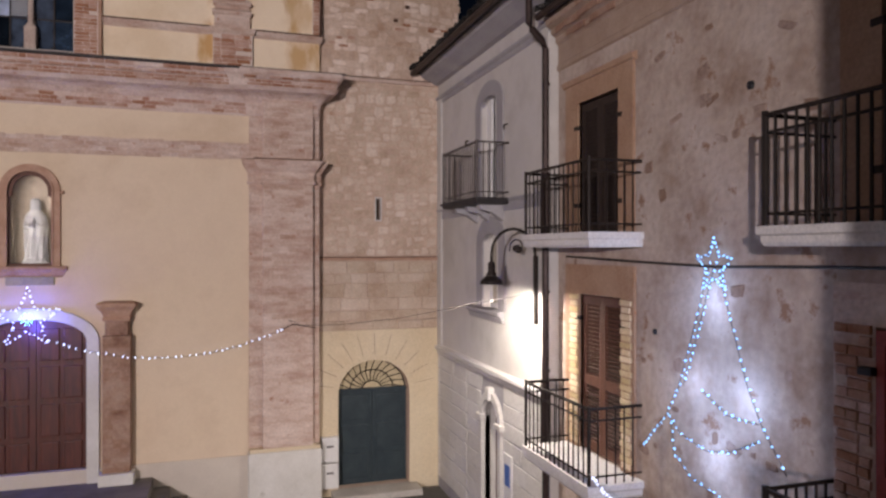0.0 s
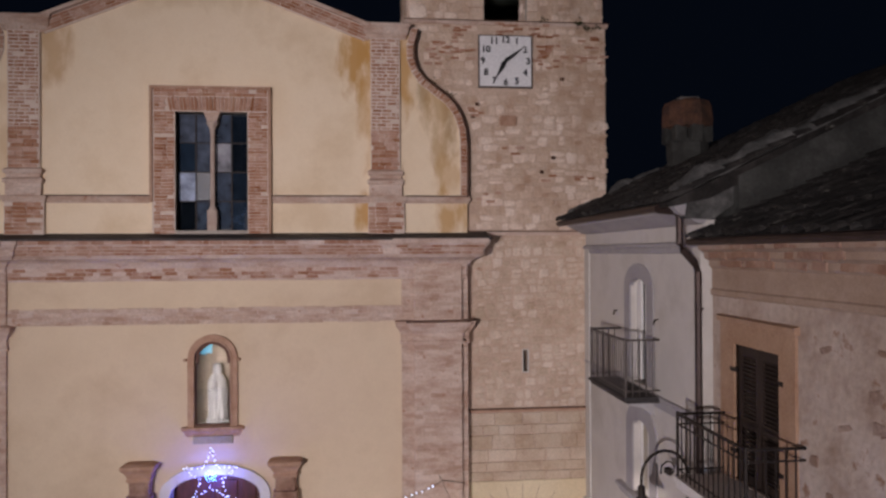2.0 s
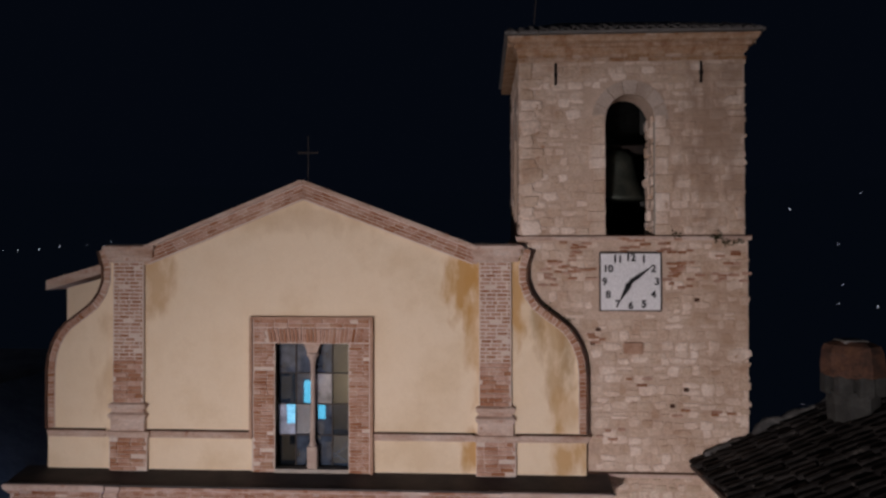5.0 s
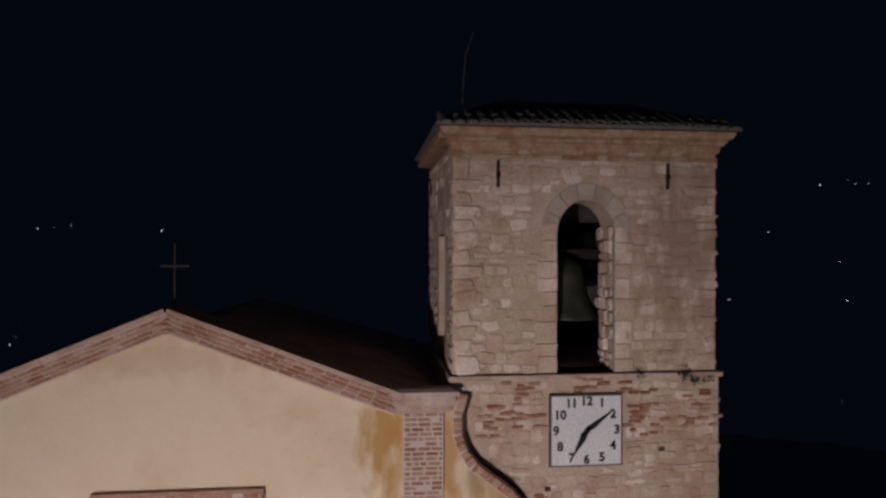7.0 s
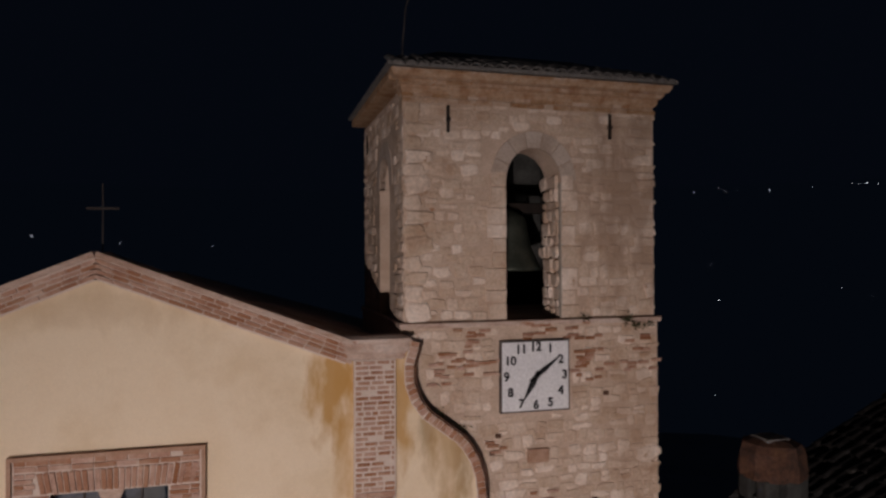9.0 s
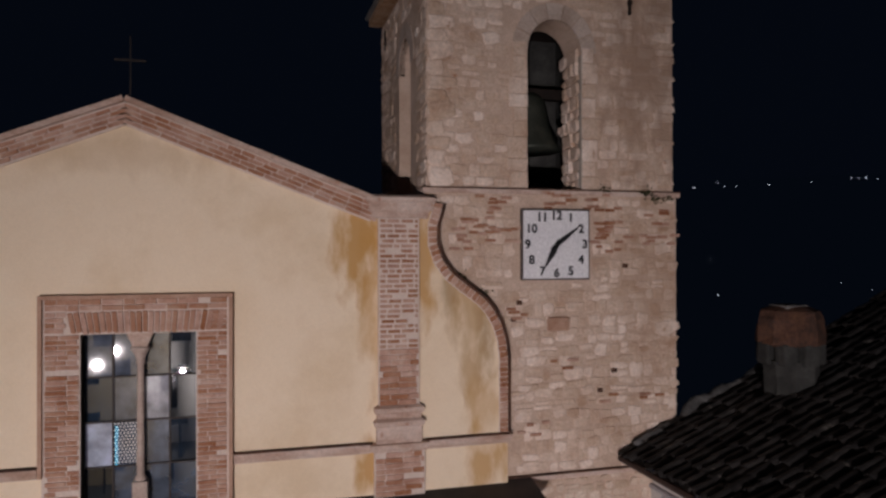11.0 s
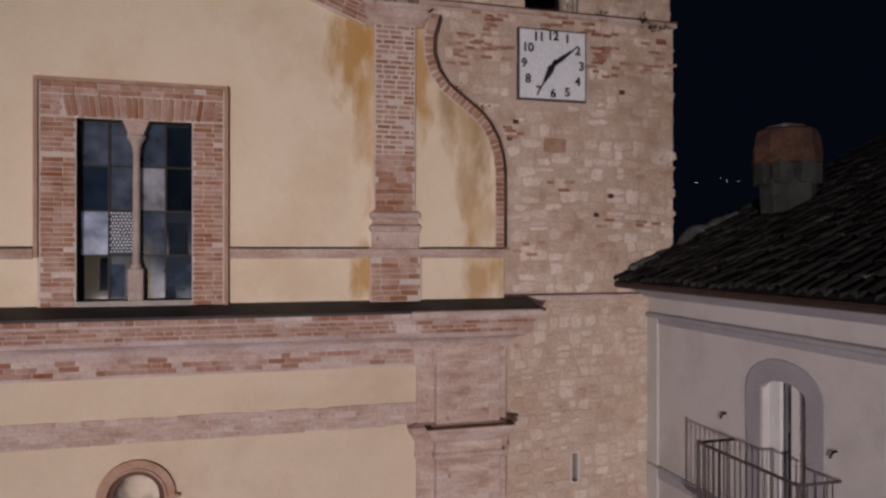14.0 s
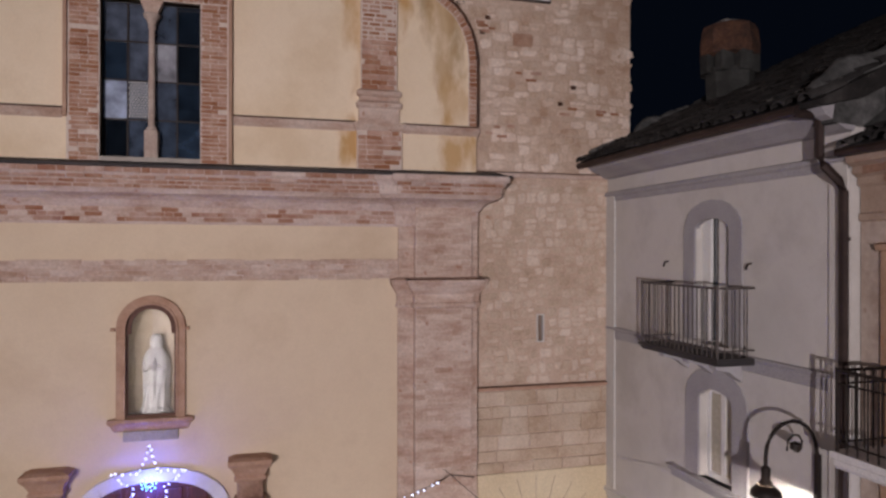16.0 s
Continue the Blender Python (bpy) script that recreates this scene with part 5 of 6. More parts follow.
def cap_tile(name, material):
    """A tapered half-round clay tile, its length along +x, 0.42 long."""
    bm = bmesh.new()
    rows = []
    for x, r in ((0, 0.095), (0.42, 0.078)):
        rows.append([bm.verts.new((x, r * math.cos(math.pi * k / 6), r * 0.8 * math.sin(math.pi * k / 6))) for k in range(7)] +
                    [bm.verts.new((x, (r - 0.014) * math.cos(math.pi * (6 - k) / 6), (r - 0.014) * 0.8 * math.sin(math.pi * (6 - k) / 6))) for k in range(7)])
    n = 14
    for k in range(n):
        bm.faces.new((rows[0][k], rows[0][(k + 1) % n], rows[1][(k + 1) % n], rows[1][k]))
    bm.faces.new(rows[0])
    bm.faces.new(rows[1][::-1])
    return mesh_of(bm, name, material)


def tiled(roof, x0, z0, slope, y0, y1, rows, count, seed):
    """Courses of tiles climbing from the eave (x0, z0) towards +x."""
    rnd = random.Random(seed)
    a = math.atan(slope)
    rest_v, rest_f = [], []
    n = 0
    for r in range(rows):
        cols = round((y1 - y0) / 0.2)
        for c in range(cols):
            y = y0 + (y1 - y0) * (c + 0.5) / cols + rnd.uniform(-0.025, 0.025)
            d = r * 0.34 + rnd.uniform(-0.06, 0.06)
            m = Matrix.Translation((x0 + d * math.cos(a), y, z0 + d * math.sin(a) + 0.02)) @ Matrix.Rotation(-a + 0.05 + rnd.uniform(-0.03, 0.03), 4, "Y") @ Matrix.Rotation(rnd.uniform(-0.12, 0.12), 4, "Z") @ Matrix.Scale(rnd.uniform(0.88, 1.14), 4)
            if n < count:
                shared("tile", TILE, roof, m)
            else:
                o = len(rest_v)
                rest_v += [tuple(m @ v.co) for v in TILE.vertices]
                rest_f += [tuple(o + k for k in p.vertices) for p in TILE.polygons]
            n += 1
    if rest_v:
        me = bpy.data.meshes.new("tile_rest")
        me.from_pydata(rest_v, [], rest_f)
        me.materials.append(M_ROOF)
        under(new("tile_rest", me), roof)["kind"] = "stuff"


TILE = cap_tile("tile", M_ROOF)
# eave tiles of the tower roof, the line slightly bowed
GREYTILE = cap_tile("tile", M_ROOFGREY)
troof = next(c for c in tower.children if c.name.startswith("tower_roof"))
rnd = random.Random(94)
for r in range(2):
    for c in range(24):
        x = B0 - 0.24 + (B1 - B0 + 0.48) * (c + 0.5) / 24
        d = 0.33 * r + rnd.uniform(-0.02, 0.02)
        z = 16.56 + 0.42 * d + 0.05 * (1 - ((x - 2.72) / 2.3) ** 2)
        shared("tile", GREYTILE, troof, Matrix.Translation((x, YT - 0.33 + d, z)) @ Matrix.Rotation(radians(90), 4, "Z") @ Matrix.Rotation(radians(-23) + rnd.uniform(-0.03, 0.03), 4, "Y"))

# ---- white house ----
XW = 4.38
white = thing("house", (7.0, 11.3, 0), "white plastered house with grey trim and tiled roof", "house")
WD = arch(11.10, 0.36, 5.86, 7.50, 0.14, 10)
WW = arch(11.02, 0.35, 3.98, 5.10, 0.16, 10)
WG = arch(10.95, 0.36, 0.05, 2.10, 0.36, 12)
part("wall", slab(rect(8.79, 14.05, 0, 8.50), [WD, WW, WG], XW, XW + 0.4, "x"), M_WHITEPLASTER, white, "smooth off-white plaster wall")
part("body", slab([(4.79, 0), (10.8, 0), (10.8, 11.92), (4.79, 9.08)], [], 8.60, 14.05), M_GABLE, white, "dark grey gable wall")
part("back_board", box(XW + 0.33, XW + 0.39, 10.2, 12.0, 0, 7.9), M_WOODDARK, white)
part("corner_strip", box(XW - 0.03, XW + 0.1, 13.76, 14.05, 2.95, 8.14, 0.006), M_WHITESTONE, white, "flat pale corner strip")
part("corner_strip", box(XW - 0.03, XW + 0.1, 8.80, 9.05, 2.95, 8.14, 0.006), M_WHITEPLASTER, white)
part("eaves_cornice", run_y([(0.0, 8.04), (0.02, 8.05), (0.02, 8.12), (0.06, 8.15), (0.06, 8.19), (0.03, 8.21)], 8.80, 14.05, XW), M_GREYTRIM, white, "grey moulded line below the eaves")
part("eaves_soffit", slab([(XW, 8.44), (XW - 0.10, 8.46), (XW - 0.2, 8.52), (XW - 0.36, 8.60), (XW - 0.42, 8.68), (XW + 0.2, 8.80)], [], 8.75, 14.04), M_GREYTRIM, white, "grey coved eaves")
part("floor_band", run_y([(0.0, 5.62), (0.015, 5.63), (0.015, 5.76), (0.04, 5.79), (0.04, 5.82), (0.0, 5.83)], 8.80, 14.05, XW), M_GREYTRIM, white)
part("base_moulding", run_y([(0.0, 2.78), (0.03, 2.80), (0.03, 2.86), (0.08, 2.90), (0.08, 2.96), (0.0, 2.99)], 8.80, 14.05, XW), M_WHITESTONE, white, "pale stone string course")
blocks = []
for k in range(9):
    z = 0.22 + 0.285 * k
    y, i = 8.82, 0
    while y < 14.0:
        l = min((0.75, 0.95)[(k + i) % 2], 14.02 - y)
        a, b = y, y + l
        for lo, hi in ((a, min(b, 10.47)), (max(a, 11.43), b)):
            if hi - lo > 0.06:
                blocks.append((XW, (lo + hi) / 2, z + 0.1425, hi - lo - 0.014, 0.271, 0.022, "x", 0))
        y += l
        i += 1
gb = part("ground_floor_facing", slab(rect(8.80, 14.04, 0, 2.79), [arch(10.95, 0.365, 0.05, 2.10, 0.365, 12)], XW - 0.006, XW + 0.05, "x"), M_GREYTRIM, white, "pale rusticated stone facing")
pieces("stone_block", gb, M_WHITESTONE, "block", blocks, 140)
# balcony door
part("door_surround", slab(arc_band(11.10, 0.37, 7.46, 0.16, 0.26, 10, 5.9), [], XW - 0.025, XW + 0.05, "x"), M_GREYTRIM, white, "grey arched door surround")
bd = thing("door_3", (XW + 0.2, 11.1, 5.86), "white balcony door with one shutter leaf ajar", "door", kind="structure")
part("leaf", box(XW + 0.10, XW + 0.15, 11.27, 11.46, 5.88, 7.62, 0.006), M_WHITEWOOD, bd)
part("leaf", box(XW + 0.10, XW + 0.15, 10.92, 11.09, 5.88, 7.62, 0.006), M_WHITEWOOD, bd)
part("pane", box(XW + 0.16, XW + 0.18, 11.09, 11.27, 5.9, 7.62), M_DARKGLASS, bd)
part("pane", box(XW + 0.16, XW + 0.18, 10.74, 10.92, 5.9, 7.62), M_DARKGLASS, bd)
balcony(white, 3.84, XW, 10.25, 12.0, 5.72, 5.82, 6.70, M_LEAD, M_IRONGREY, 0.1, 0.009, 3, label="grey stone balcony slab on brackets with iron railing")
for y in (12.15, 10.31):
    part("shutter_catch", tube([(XW, y, 7.01), (XW - 0.06, y, 7.0), (XW - 0.05, y + 0.05, 6.93)], 0.014, None, 5), M_IRON, white)
# lower window
part("window_surround", slab(arc_band(11.02, 0.36, 5.08, 0.18, 0.3, 10, 3.98), [], XW - 0.025, XW + 0.05, "x"), M_GREYTRIM, white, "grey arched window surround")
wn = thing("window_1", (XW + 0.2, 11.02, 4.5), "closed narrow window with white frame", "window", kind="structure")
part("frame", slab(rect(10.67, 11.37, 3.98, 5.25), [rect(10.74, 10.98, 4.06, 5.18), rect(11.06, 11.30, 4.06, 5.18)], XW + 0.12, XW + 0.17, "x"), M_WHITEWOOD, wn)
for y in (10.74, 11.06):
    part("pane", box(XW + 0.14, XW + 0.15, y, y + 0.24, 4.06, 5.18), M_FAR, wn, "pane with a drawn pale blind")
part("window_sill", run_y([(0.0, 3.78), (0.04, 3.80), (0.06, 3.88), (0.11, 3.91), (0.11, 3.96), (0.0, 3.98)], 10.45, 12.0, XW), M_GREYTRIM, white, "moulded grey window sill")
# street door
gd = thing("door_4", (XW + 0.2, 10.95, 0.05), "dark arched street door in pale stone frame", "door", kind="structure")
part("leaf", box(XW + 0.2, XW + 0.26, 10.6, 11.3, 0.05, 2.44), M_SHUTTER, gd)
part("door_frame", slab(arc_band(10.95, 0.36, 2.10, 0.36, 0.13, 12, 0.0), [], XW - 0.07, XW + 0.1, "x"), M_WHITESTONE, white, "pale stone arched door frame")
for y in (11.38, 10.52):
    part("impost", box(XW - 0.11, XW, y - 0.12, y + 0.12, 2.04, 2.13, 0.01), M_WHITESTONE, white)
part("keystone", box(XW - 0.12, XW, 10.87, 11.03, 2.44, 2.66, 0.02), M_WHITESTONE, white)
sg = thing("wall_sign", (XW - 0.03, 10.22, 1.3), "small white wall plate with a blue square", "sign")
part("plate", box(XW - 0.045, XW - 0.02, 10.06, 10.38, 0.95, 1.72, 0.004), M_WHITEWOOD, sg)
part("blue_field", box(XW - 0.05, XW - 0.044, 10.12, 10.32, 1.22, 1.56), M_SIGNBLUE, sg)
# roof
SL = 0.47
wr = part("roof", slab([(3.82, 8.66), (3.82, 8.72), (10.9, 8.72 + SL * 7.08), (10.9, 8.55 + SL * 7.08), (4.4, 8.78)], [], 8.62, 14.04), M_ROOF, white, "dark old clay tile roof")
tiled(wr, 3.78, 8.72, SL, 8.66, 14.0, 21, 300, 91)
part("gutter", tube([(3.80, 8.9, 8.66), (3.80, 14.02, 8.66)], 0.055, None, 8), M_PIPE, white, "dark half-round gutter")
part("downpipe", tube([(3.82, 8.95, 8.64), (4.06, 8.94, 8.62), (4.12, 8.94, 8.55), (4.12, 8.94, 8.18), (4.16, 8.92, 8.09), (4.28, 8.84, 7.92), (4.32, 8.82, 7.8), (4.32, 8.82, 6.0), (4.32, 8.82, 0.1)], 0.05, None, 8), M_PIPE, white, "dark copper downpipe")
for z in (7.3, 5.9, 4.4, 3.3):
    part("pipe_clip", tube([(4.33, 8.82, z - 0.02), (4.33, 8.82, z + 0.02)], 0.062, None, 8), M_PIPE, white)
part("verge_flashing", slab([(4.1, 8.52), (4.15, 8.78), (4.6, 9.02), (5.2, 9.28), (5.2, 9.0), (4.5, 8.5)], [], 8.74, 9.02), M_VERGE, white, "dark mortar under the verge")
for y, x1, r, seed in ((8.86, 7.6, 0.14, 3.0), (13.93, 6.4, 0.09, 9.0)):
    vb = tube([(4.0 + (x1 - 4.0) * k / 40, y, 8.80 + SL * ((x1 - 4.0) * k / 40 + 0.12)) for k in range(41)], r, None, 12)
    for v in vb.verts:
        q = Vector((v.co.x * 2.6, v.co.y * 5, v.co.z * 2.6 + seed))
        v.co += Vector((0, 0.5, 1)) * (0.13 * noise.noise(q) + 0.05 * noise.noise(q * 3))
    part("verge", vb, M_VERGE, white, "lumpy pale mortar verge over the roof edge", True)
# chimney: a broad round head on a narrower shaft
ch = thing("chimney", (6.15, 13.06, 9.5), "broad round rough brick chimney head on a shaft", "chimney")
wob = lambda a, z: 0.22 * noise.noise(Vector((math.cos(a) * 2, math.sin(a) * 2, z * 3)))
part("head", lathe([(0.36, 10.48), (0.47, 10.52), (0.48, 10.66), (0.46, 10.90), (0.40, 11.02), (0.26, 11.08), (0.10, 11.09)], (6.15, 13.06, 0), 9, None, 1.0, wob), M_SOOTSHADE, ch, "weathered orange-brown chimney head")
part("cap_stone", box(5.93, 6.33, 12.86, 13.26, 11.04, 11.11, 0.03), M_ROOFGREY, ch, "flat grey cap stone")
# Solid black core; its colour paints the shade between the vents.
part("flue", lathe([(0.24, 10.1), (0.24, 10.5)], (6.15, 13.06, 0), 14), M_BLACK, ch, "black core standing for the shaded flue opening")
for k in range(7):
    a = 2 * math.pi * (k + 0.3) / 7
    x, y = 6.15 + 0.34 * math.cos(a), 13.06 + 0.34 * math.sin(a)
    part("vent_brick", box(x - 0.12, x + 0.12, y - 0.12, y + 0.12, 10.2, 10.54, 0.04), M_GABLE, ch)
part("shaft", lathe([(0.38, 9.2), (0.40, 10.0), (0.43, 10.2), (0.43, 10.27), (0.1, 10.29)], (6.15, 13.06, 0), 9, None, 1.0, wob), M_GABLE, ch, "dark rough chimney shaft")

# ---- rubble house ----
XS = 4.5
stone = thing("house", (7.5, 2.0, 0), "old rubble house with patched pinkish plaster and balconies", "house")
D1 = rect(7.19, 8.17, 5.20, 6.91)
D2 = rect(7.13, 8.14, 2.40, 4.42)
D3 = rect(2.7, 3.80, 2.40, 4.44)
D4 = rect(2.75, 3.75, 5.20, 6.95)
part("wall", slab(rect(-0.78, 8.77, 0, 8.0), [D1, D2, D3, D4], XS, XS + 0.45, "x"), M_RUBBLE, stone, "patched pinkish rubble plaster wall")
part("body", slab([(4.96, 0), (12, 0), (12, 11.2), (4.96, 8.2)], [], -0.78, 8.59), M_RUBBLE, stone)
part("back_board", box(XS + 0.38, XS + 0.44, 2.4, 8.4, 2.2, 7.1), M_WOODDARK, stone)
# crumbling brown brick eaves, coloured darker for the dim light up there
rnd = random.Random(101)
ec = part("eaves_cornice", run_y([(0.0, 7.48), (0.03, 7.50), (0.03, 7.56), (0.008, 7.58), (0.008, 7.84), (0.05, 7.88), (0.05, 7.95), (0.12, 7.99), (0.12, 8.06), (0.20, 8.10), (0.22, 8.2)], -0.78, 8.77, XS), M_DARKMORTAR, stone, "crumbling brown brick eaves cornice, coloured darker for dim light")
eb = []
for z, reach in ((7.915, 0.05), (8.025, 0.12), (8.15, 0.2)):
    y = 1.0
    while y < 8.5:
        l = rnd.uniform(0.12, 0.32)
        if rnd.random() > 0.3:
            eb.append((XS - reach + 0.01, y + l / 2, z + rnd.uniform(-0.01, 0.01), l - 0.015, 0.09, rnd.uniform(0.01, 0.045), "x", rnd.uniform(-0.09, 0.09)))
        y += l * 0.8
pieces("brick", ec, M_PILLAR, "brick", eb, 140)
sr = part("roof", slab([(4.2, 8.18), (4.2, 8.26), (12, 8.26 + 0.42 * 7.8), (12, 8.1 + 0.42 * 7.8)], [], -0.38, 8.72), M_ROOF, stone, "dark old clay tile roof")
tiled(sr, 4.14, 8.25, 0.42, 0.5, 8.7, 14, 300, 93)
part("gutter", tube([(4.16, 0, 8.2), (4.16, 8.74, 8.2)], 0.05, None, 8), M_PIPE, stone)
# stones and holes that show in the plaster
pat = []
for _ in range(70):
    y, z = rnd.uniform(1.5, 8.3), rnd.uniform(2.6, 7.4)
    if any(a - 0.4 < y < b + 0.4 and c - 0.1 < z < d + 0.4 for (a, c), (b, _), (_, d), _ in (D1, D2, D3, D4)):
        continue
    pat.append((XS + 0.006, y, z, rnd.uniform(0.06, 0.22), rnd.uniform(0.05, 0.14), 0.018, "x", rnd.uniform(-0.4, 0.4)))
pieces("stone", stone.children[0], M_ROUGH, "stone", pat, 150)
# Black knobs in place of holes, the shade painted.
for y, z, r in ((5.06, 6.46, 0.035), (6.5, 4.1, 0.03)):
    part("putlog_hole", lathe([(r, -r), (r * 1.3, 0), (r, r)], (XS + 0.01, y, z), 10), M_BLACK, stone)
# surrounds
part("door_surround", slab([(6.88, 5.2), (7.19, 5.2), (7.19, 6.91), (8.17, 6.91), (8.17, 5.2), (8.50, 5.2), (8.50, 7.18), (6.88, 7.18)], [], XS - 0.035, XS + 0.1, "x"), M_OCHRE, stone, "ochre plastered door surround")
part("surround_cornice", run_y([(0.0, 7.16), (0.06, 7.18), (0.08, 7.24), (0.0, 7.26)], 6.84, 8.54, XS), M_OCHRE, stone)
s2 = part("door_surround", slab([(6.86, 2.4), (7.13, 2.4), (7.13, 4.42), (8.14, 4.42), (8.14, 2.4), (8.50, 2.4), (8.50, 4.80), (6.86, 4.80)], [], XS - 0.035, XS + 0.1, "x"), M_OCHRE, stone, "ochre door surround with pale brick jambs")
jb = []
for k in range(24):
    z = 2.45 + k * 0.082
    jb += [(XS - 0.035, 8.25, z + 0.035, 0.17 + 0.05 * (k % 2), 0.064, 0.022, "x", 0), (XS - 0.035, 7.01, z + 0.035, 0.17 + 0.05 * (k % 2), 0.064, 0.022, "x", 0)]
pieces("brick", s2, M_YBRICK, "brick", jb, 60)
s3 = part("door_surround", slab([(2.3, 2.4), (2.7, 2.4), (2.7, 4.44), (3.80, 4.44), (3.80, 2.4), (4.16, 2.4), (4.16, 4.75), (2.3, 4.75)], [], XS - 0.03, XS + 0.1, "x"), M_BRICKWORK, stone, "rough brick door surround")
pieces("brick", s3, M_BRICK, "brick", courses(3.82, 4.14, 2.45, 4.45, XS - 0.03, "x", 0.2, 0.08, 0.012, 0.03, 0.12, 103), 80)
s4 = part("door_surround", slab([(2.4, 5.2), (2.75, 5.2), (2.75, 6.95), (3.75, 6.95), (3.75, 5.2), (4.1, 5.2), (4.1, 7.2), (2.4, 7.2)], [], XS - 0.03, XS + 0.1, "x"), M_OCHRE, stone, "ochre plastered door surround")


def shutters(name, y0, y1, z0, z1, x, material, slats, label, ajar=0.0):
    d = thing(name, (x, (y0 + y1) / 2, z0), label, "shutter", kind="structure")
    mid = (y0 + y1) / 2
    for a, b in ((y0, mid - 0.004), (mid + 0.004, y1)):
        leaf = part("leaf", slab(rect(a, b, z0, z1), [rect(a + 0.07, b - 0.07, z0 + 0.12, (z0 + z1) / 2 - 0.15), rect(a + 0.07, b - 0.07, (z0 + z1) / 2 - 0.03, z1 - 0.1)], x, x + 0.045, "x"), material, d)
        me = None
        for lo, hi in ((z0 + 0.12, (z0 + z1) / 2 - 0.15), ((z0 + z1) / 2 - 0.03, z1 - 0.1)):
            n = round((hi - lo) / 0.05)
            if me is None:
                bm_ = box(-0.004, 0.004, -(b - a) / 2 + 0.07, (b - a) / 2 - 0.07, -0.027, 0.027)
                me = mesh_of(bm_, "slat", slats)
            for i in range(n):
                shared("slat", me, leaf, Matrix.Translation((x + 0.022, (a + b) / 2, lo + (hi - lo) * (i + 0.5) / n)) @ Matrix.Rotation(radians(-38), 4, "Y"))
    for y in (y0 - 0.05, y1 + 0.05):
        for z in (z0 + 0.35, z1 - 0.3):
            part("hinge", box(x - 0.06, x + 0.02, y - 0.06, y + 0.06, z - 0.03, z + 0.03, 0.01), M_IRON, d)
    return d


shutters("shutter_1", 7.21, 8.15, 5.22, 6.89, XS + 0.02, M_WOODDARK, M_WOODDARK, "closed dark wooden louvred balcony shutters")
shutters("shutter_2", 7.15, 8.12, 2.42, 4.40, XS + 0.02, M_SHUTTER, M_SHUTTER, "closed brown louvred shutters above the low balcony")
shutters("shutter_3", 2.72, 3.78, 2.42, 4.42, XS - 0.05, M_REDPAINT, M_REDPAINT, "closed dark red wooden shutters")
shutters("shutter_4", 2.77, 3.73, 5.22, 6.93, XS + 0.02, M_WOODDARK, M_WOODDARK, "closed dark wooden louvred balcony shutters")
balcony(stone, 3.84, XS, 6.75, 8.42, 5.02, 5.19, 5.99, M_SLAB, M_IRON, 0.12, 0.010, 0, label="white stone balcony slab with black iron railing")
balcony(stone, 3.84, XS, 6.75, 8.42, 2.22, 2.40, 3.24, M_SLAB, M_IRON, 0.12, 0.010, 0, label="white stone balcony slab with black iron railing")
balcony(stone, 3.84, XS, 2.1, 4.18, 5.02, 5.17, 5.99, M_SLAB, M_IRON, 0.10, 0.012, 0, label="white stone balcony slab with black iron railing")
balcony(stone, 3.84, XS, 2.1, 4.18, 2.22, 2.38, 3.22, M_SLAB, M_IRON, 0.10, 0.012, 0, label="white stone balcony slab with black iron railing")
wires = thing("wall_cable", (XS - 0.03, 6, 4.86), "black electric cable clipped along the house wall", "cable")
part("wire", tube([(XS - 0.02, 8.5, 4.9), (XS - 0.03, 6.9, 4.86), (XS - 0.03, 5.5, 4.83), (XS - 0.03, 4.2, 4.86), (XS - 0.03, 0, 4.9)], 0.014, None, 5), M_IRON, wires)

# ---- street lamp on its bracket ----
lamp = thing("street_lamp", (4.36, 9.2, 4.6), "black swan-neck street lamp on the house wall", "street lamp")
arc = [(4.34, 9.2, 4.1), (4.34, 9.2, 4.75)] + [(4.0 + 0.34 * math.cos(radians(a)), 9.2, 4.92 + 0.37 * math.sin(radians(a))) for a in range(0, 181, 18)] + [(3.66, 9.2, 4.75)]
part("arm", tube(arc, 0.022, None, 8), M_IRON, lamp)
part("scroll", tube([(4.06 + (0.13 - 0.011 * k) * math.cos(radians(200 - 45 * k)), 9.2, 5.02 + (0.15 - 0.012 * k) * math.sin(radians(200 - 45 * k))) for k in range(11)], 0.013, None, 6), M_IRON, lamp)
part("boss", lathe([(0.02, -0.05), (0.06, -0.03), (0.06, 0.03), (0.02, 0.05)], (4.05, 9.2, 5.01), 12), M_IRON, lamp)
part("wall_bar", box(4.32, 4.38, 9.17, 9.23, 3.9, 4.9, 0.008), M_IRON, lamp)
part("holder", lathe([(0.075, 0.0), (0.07, 0.05), (0.05, 0.08), (0.05, 0.2), (0.03, 0.22)], (3.66, 9.2, 4.60), 16), M_IRON, lamp, "", True)
part("shade", lathe([(0.155, 0.0), (0.165, 0.0), (0.155, 0.05), (0.09, 0.115), (0.08, 0.11), (0.145, 0.045), (0.155, 0.0)], (3.66, 9.2, 4.50), 20, None, 1.0, None, False), M_IRON, lamp, "", True)
gb2 = part("globe", lathe([(0.03, -0.045), (0.08, -0.035), (0.105, -0.01), (0.10, 0.01), (0.06, 0.02)], (3.66, 9.2, 4.55), 18), M_LAMPGLOW, lamp, "lit white glass globe", True)
gb2.visible_shadow = False

# ---- festive lights ----
_b = bmesh.new()
bmesh.ops.create_icosphere(_b, subdivisions=1, radius=1.0)
BULB = {}
for key, mat in (("white", M_BULB), ("blue", M_BULBBLUE), ("cyan", M_BULBCYAN)):
    c = _b.copy()
    BULB[key] = mesh_of(c, "bulb", mat)
_b.free()


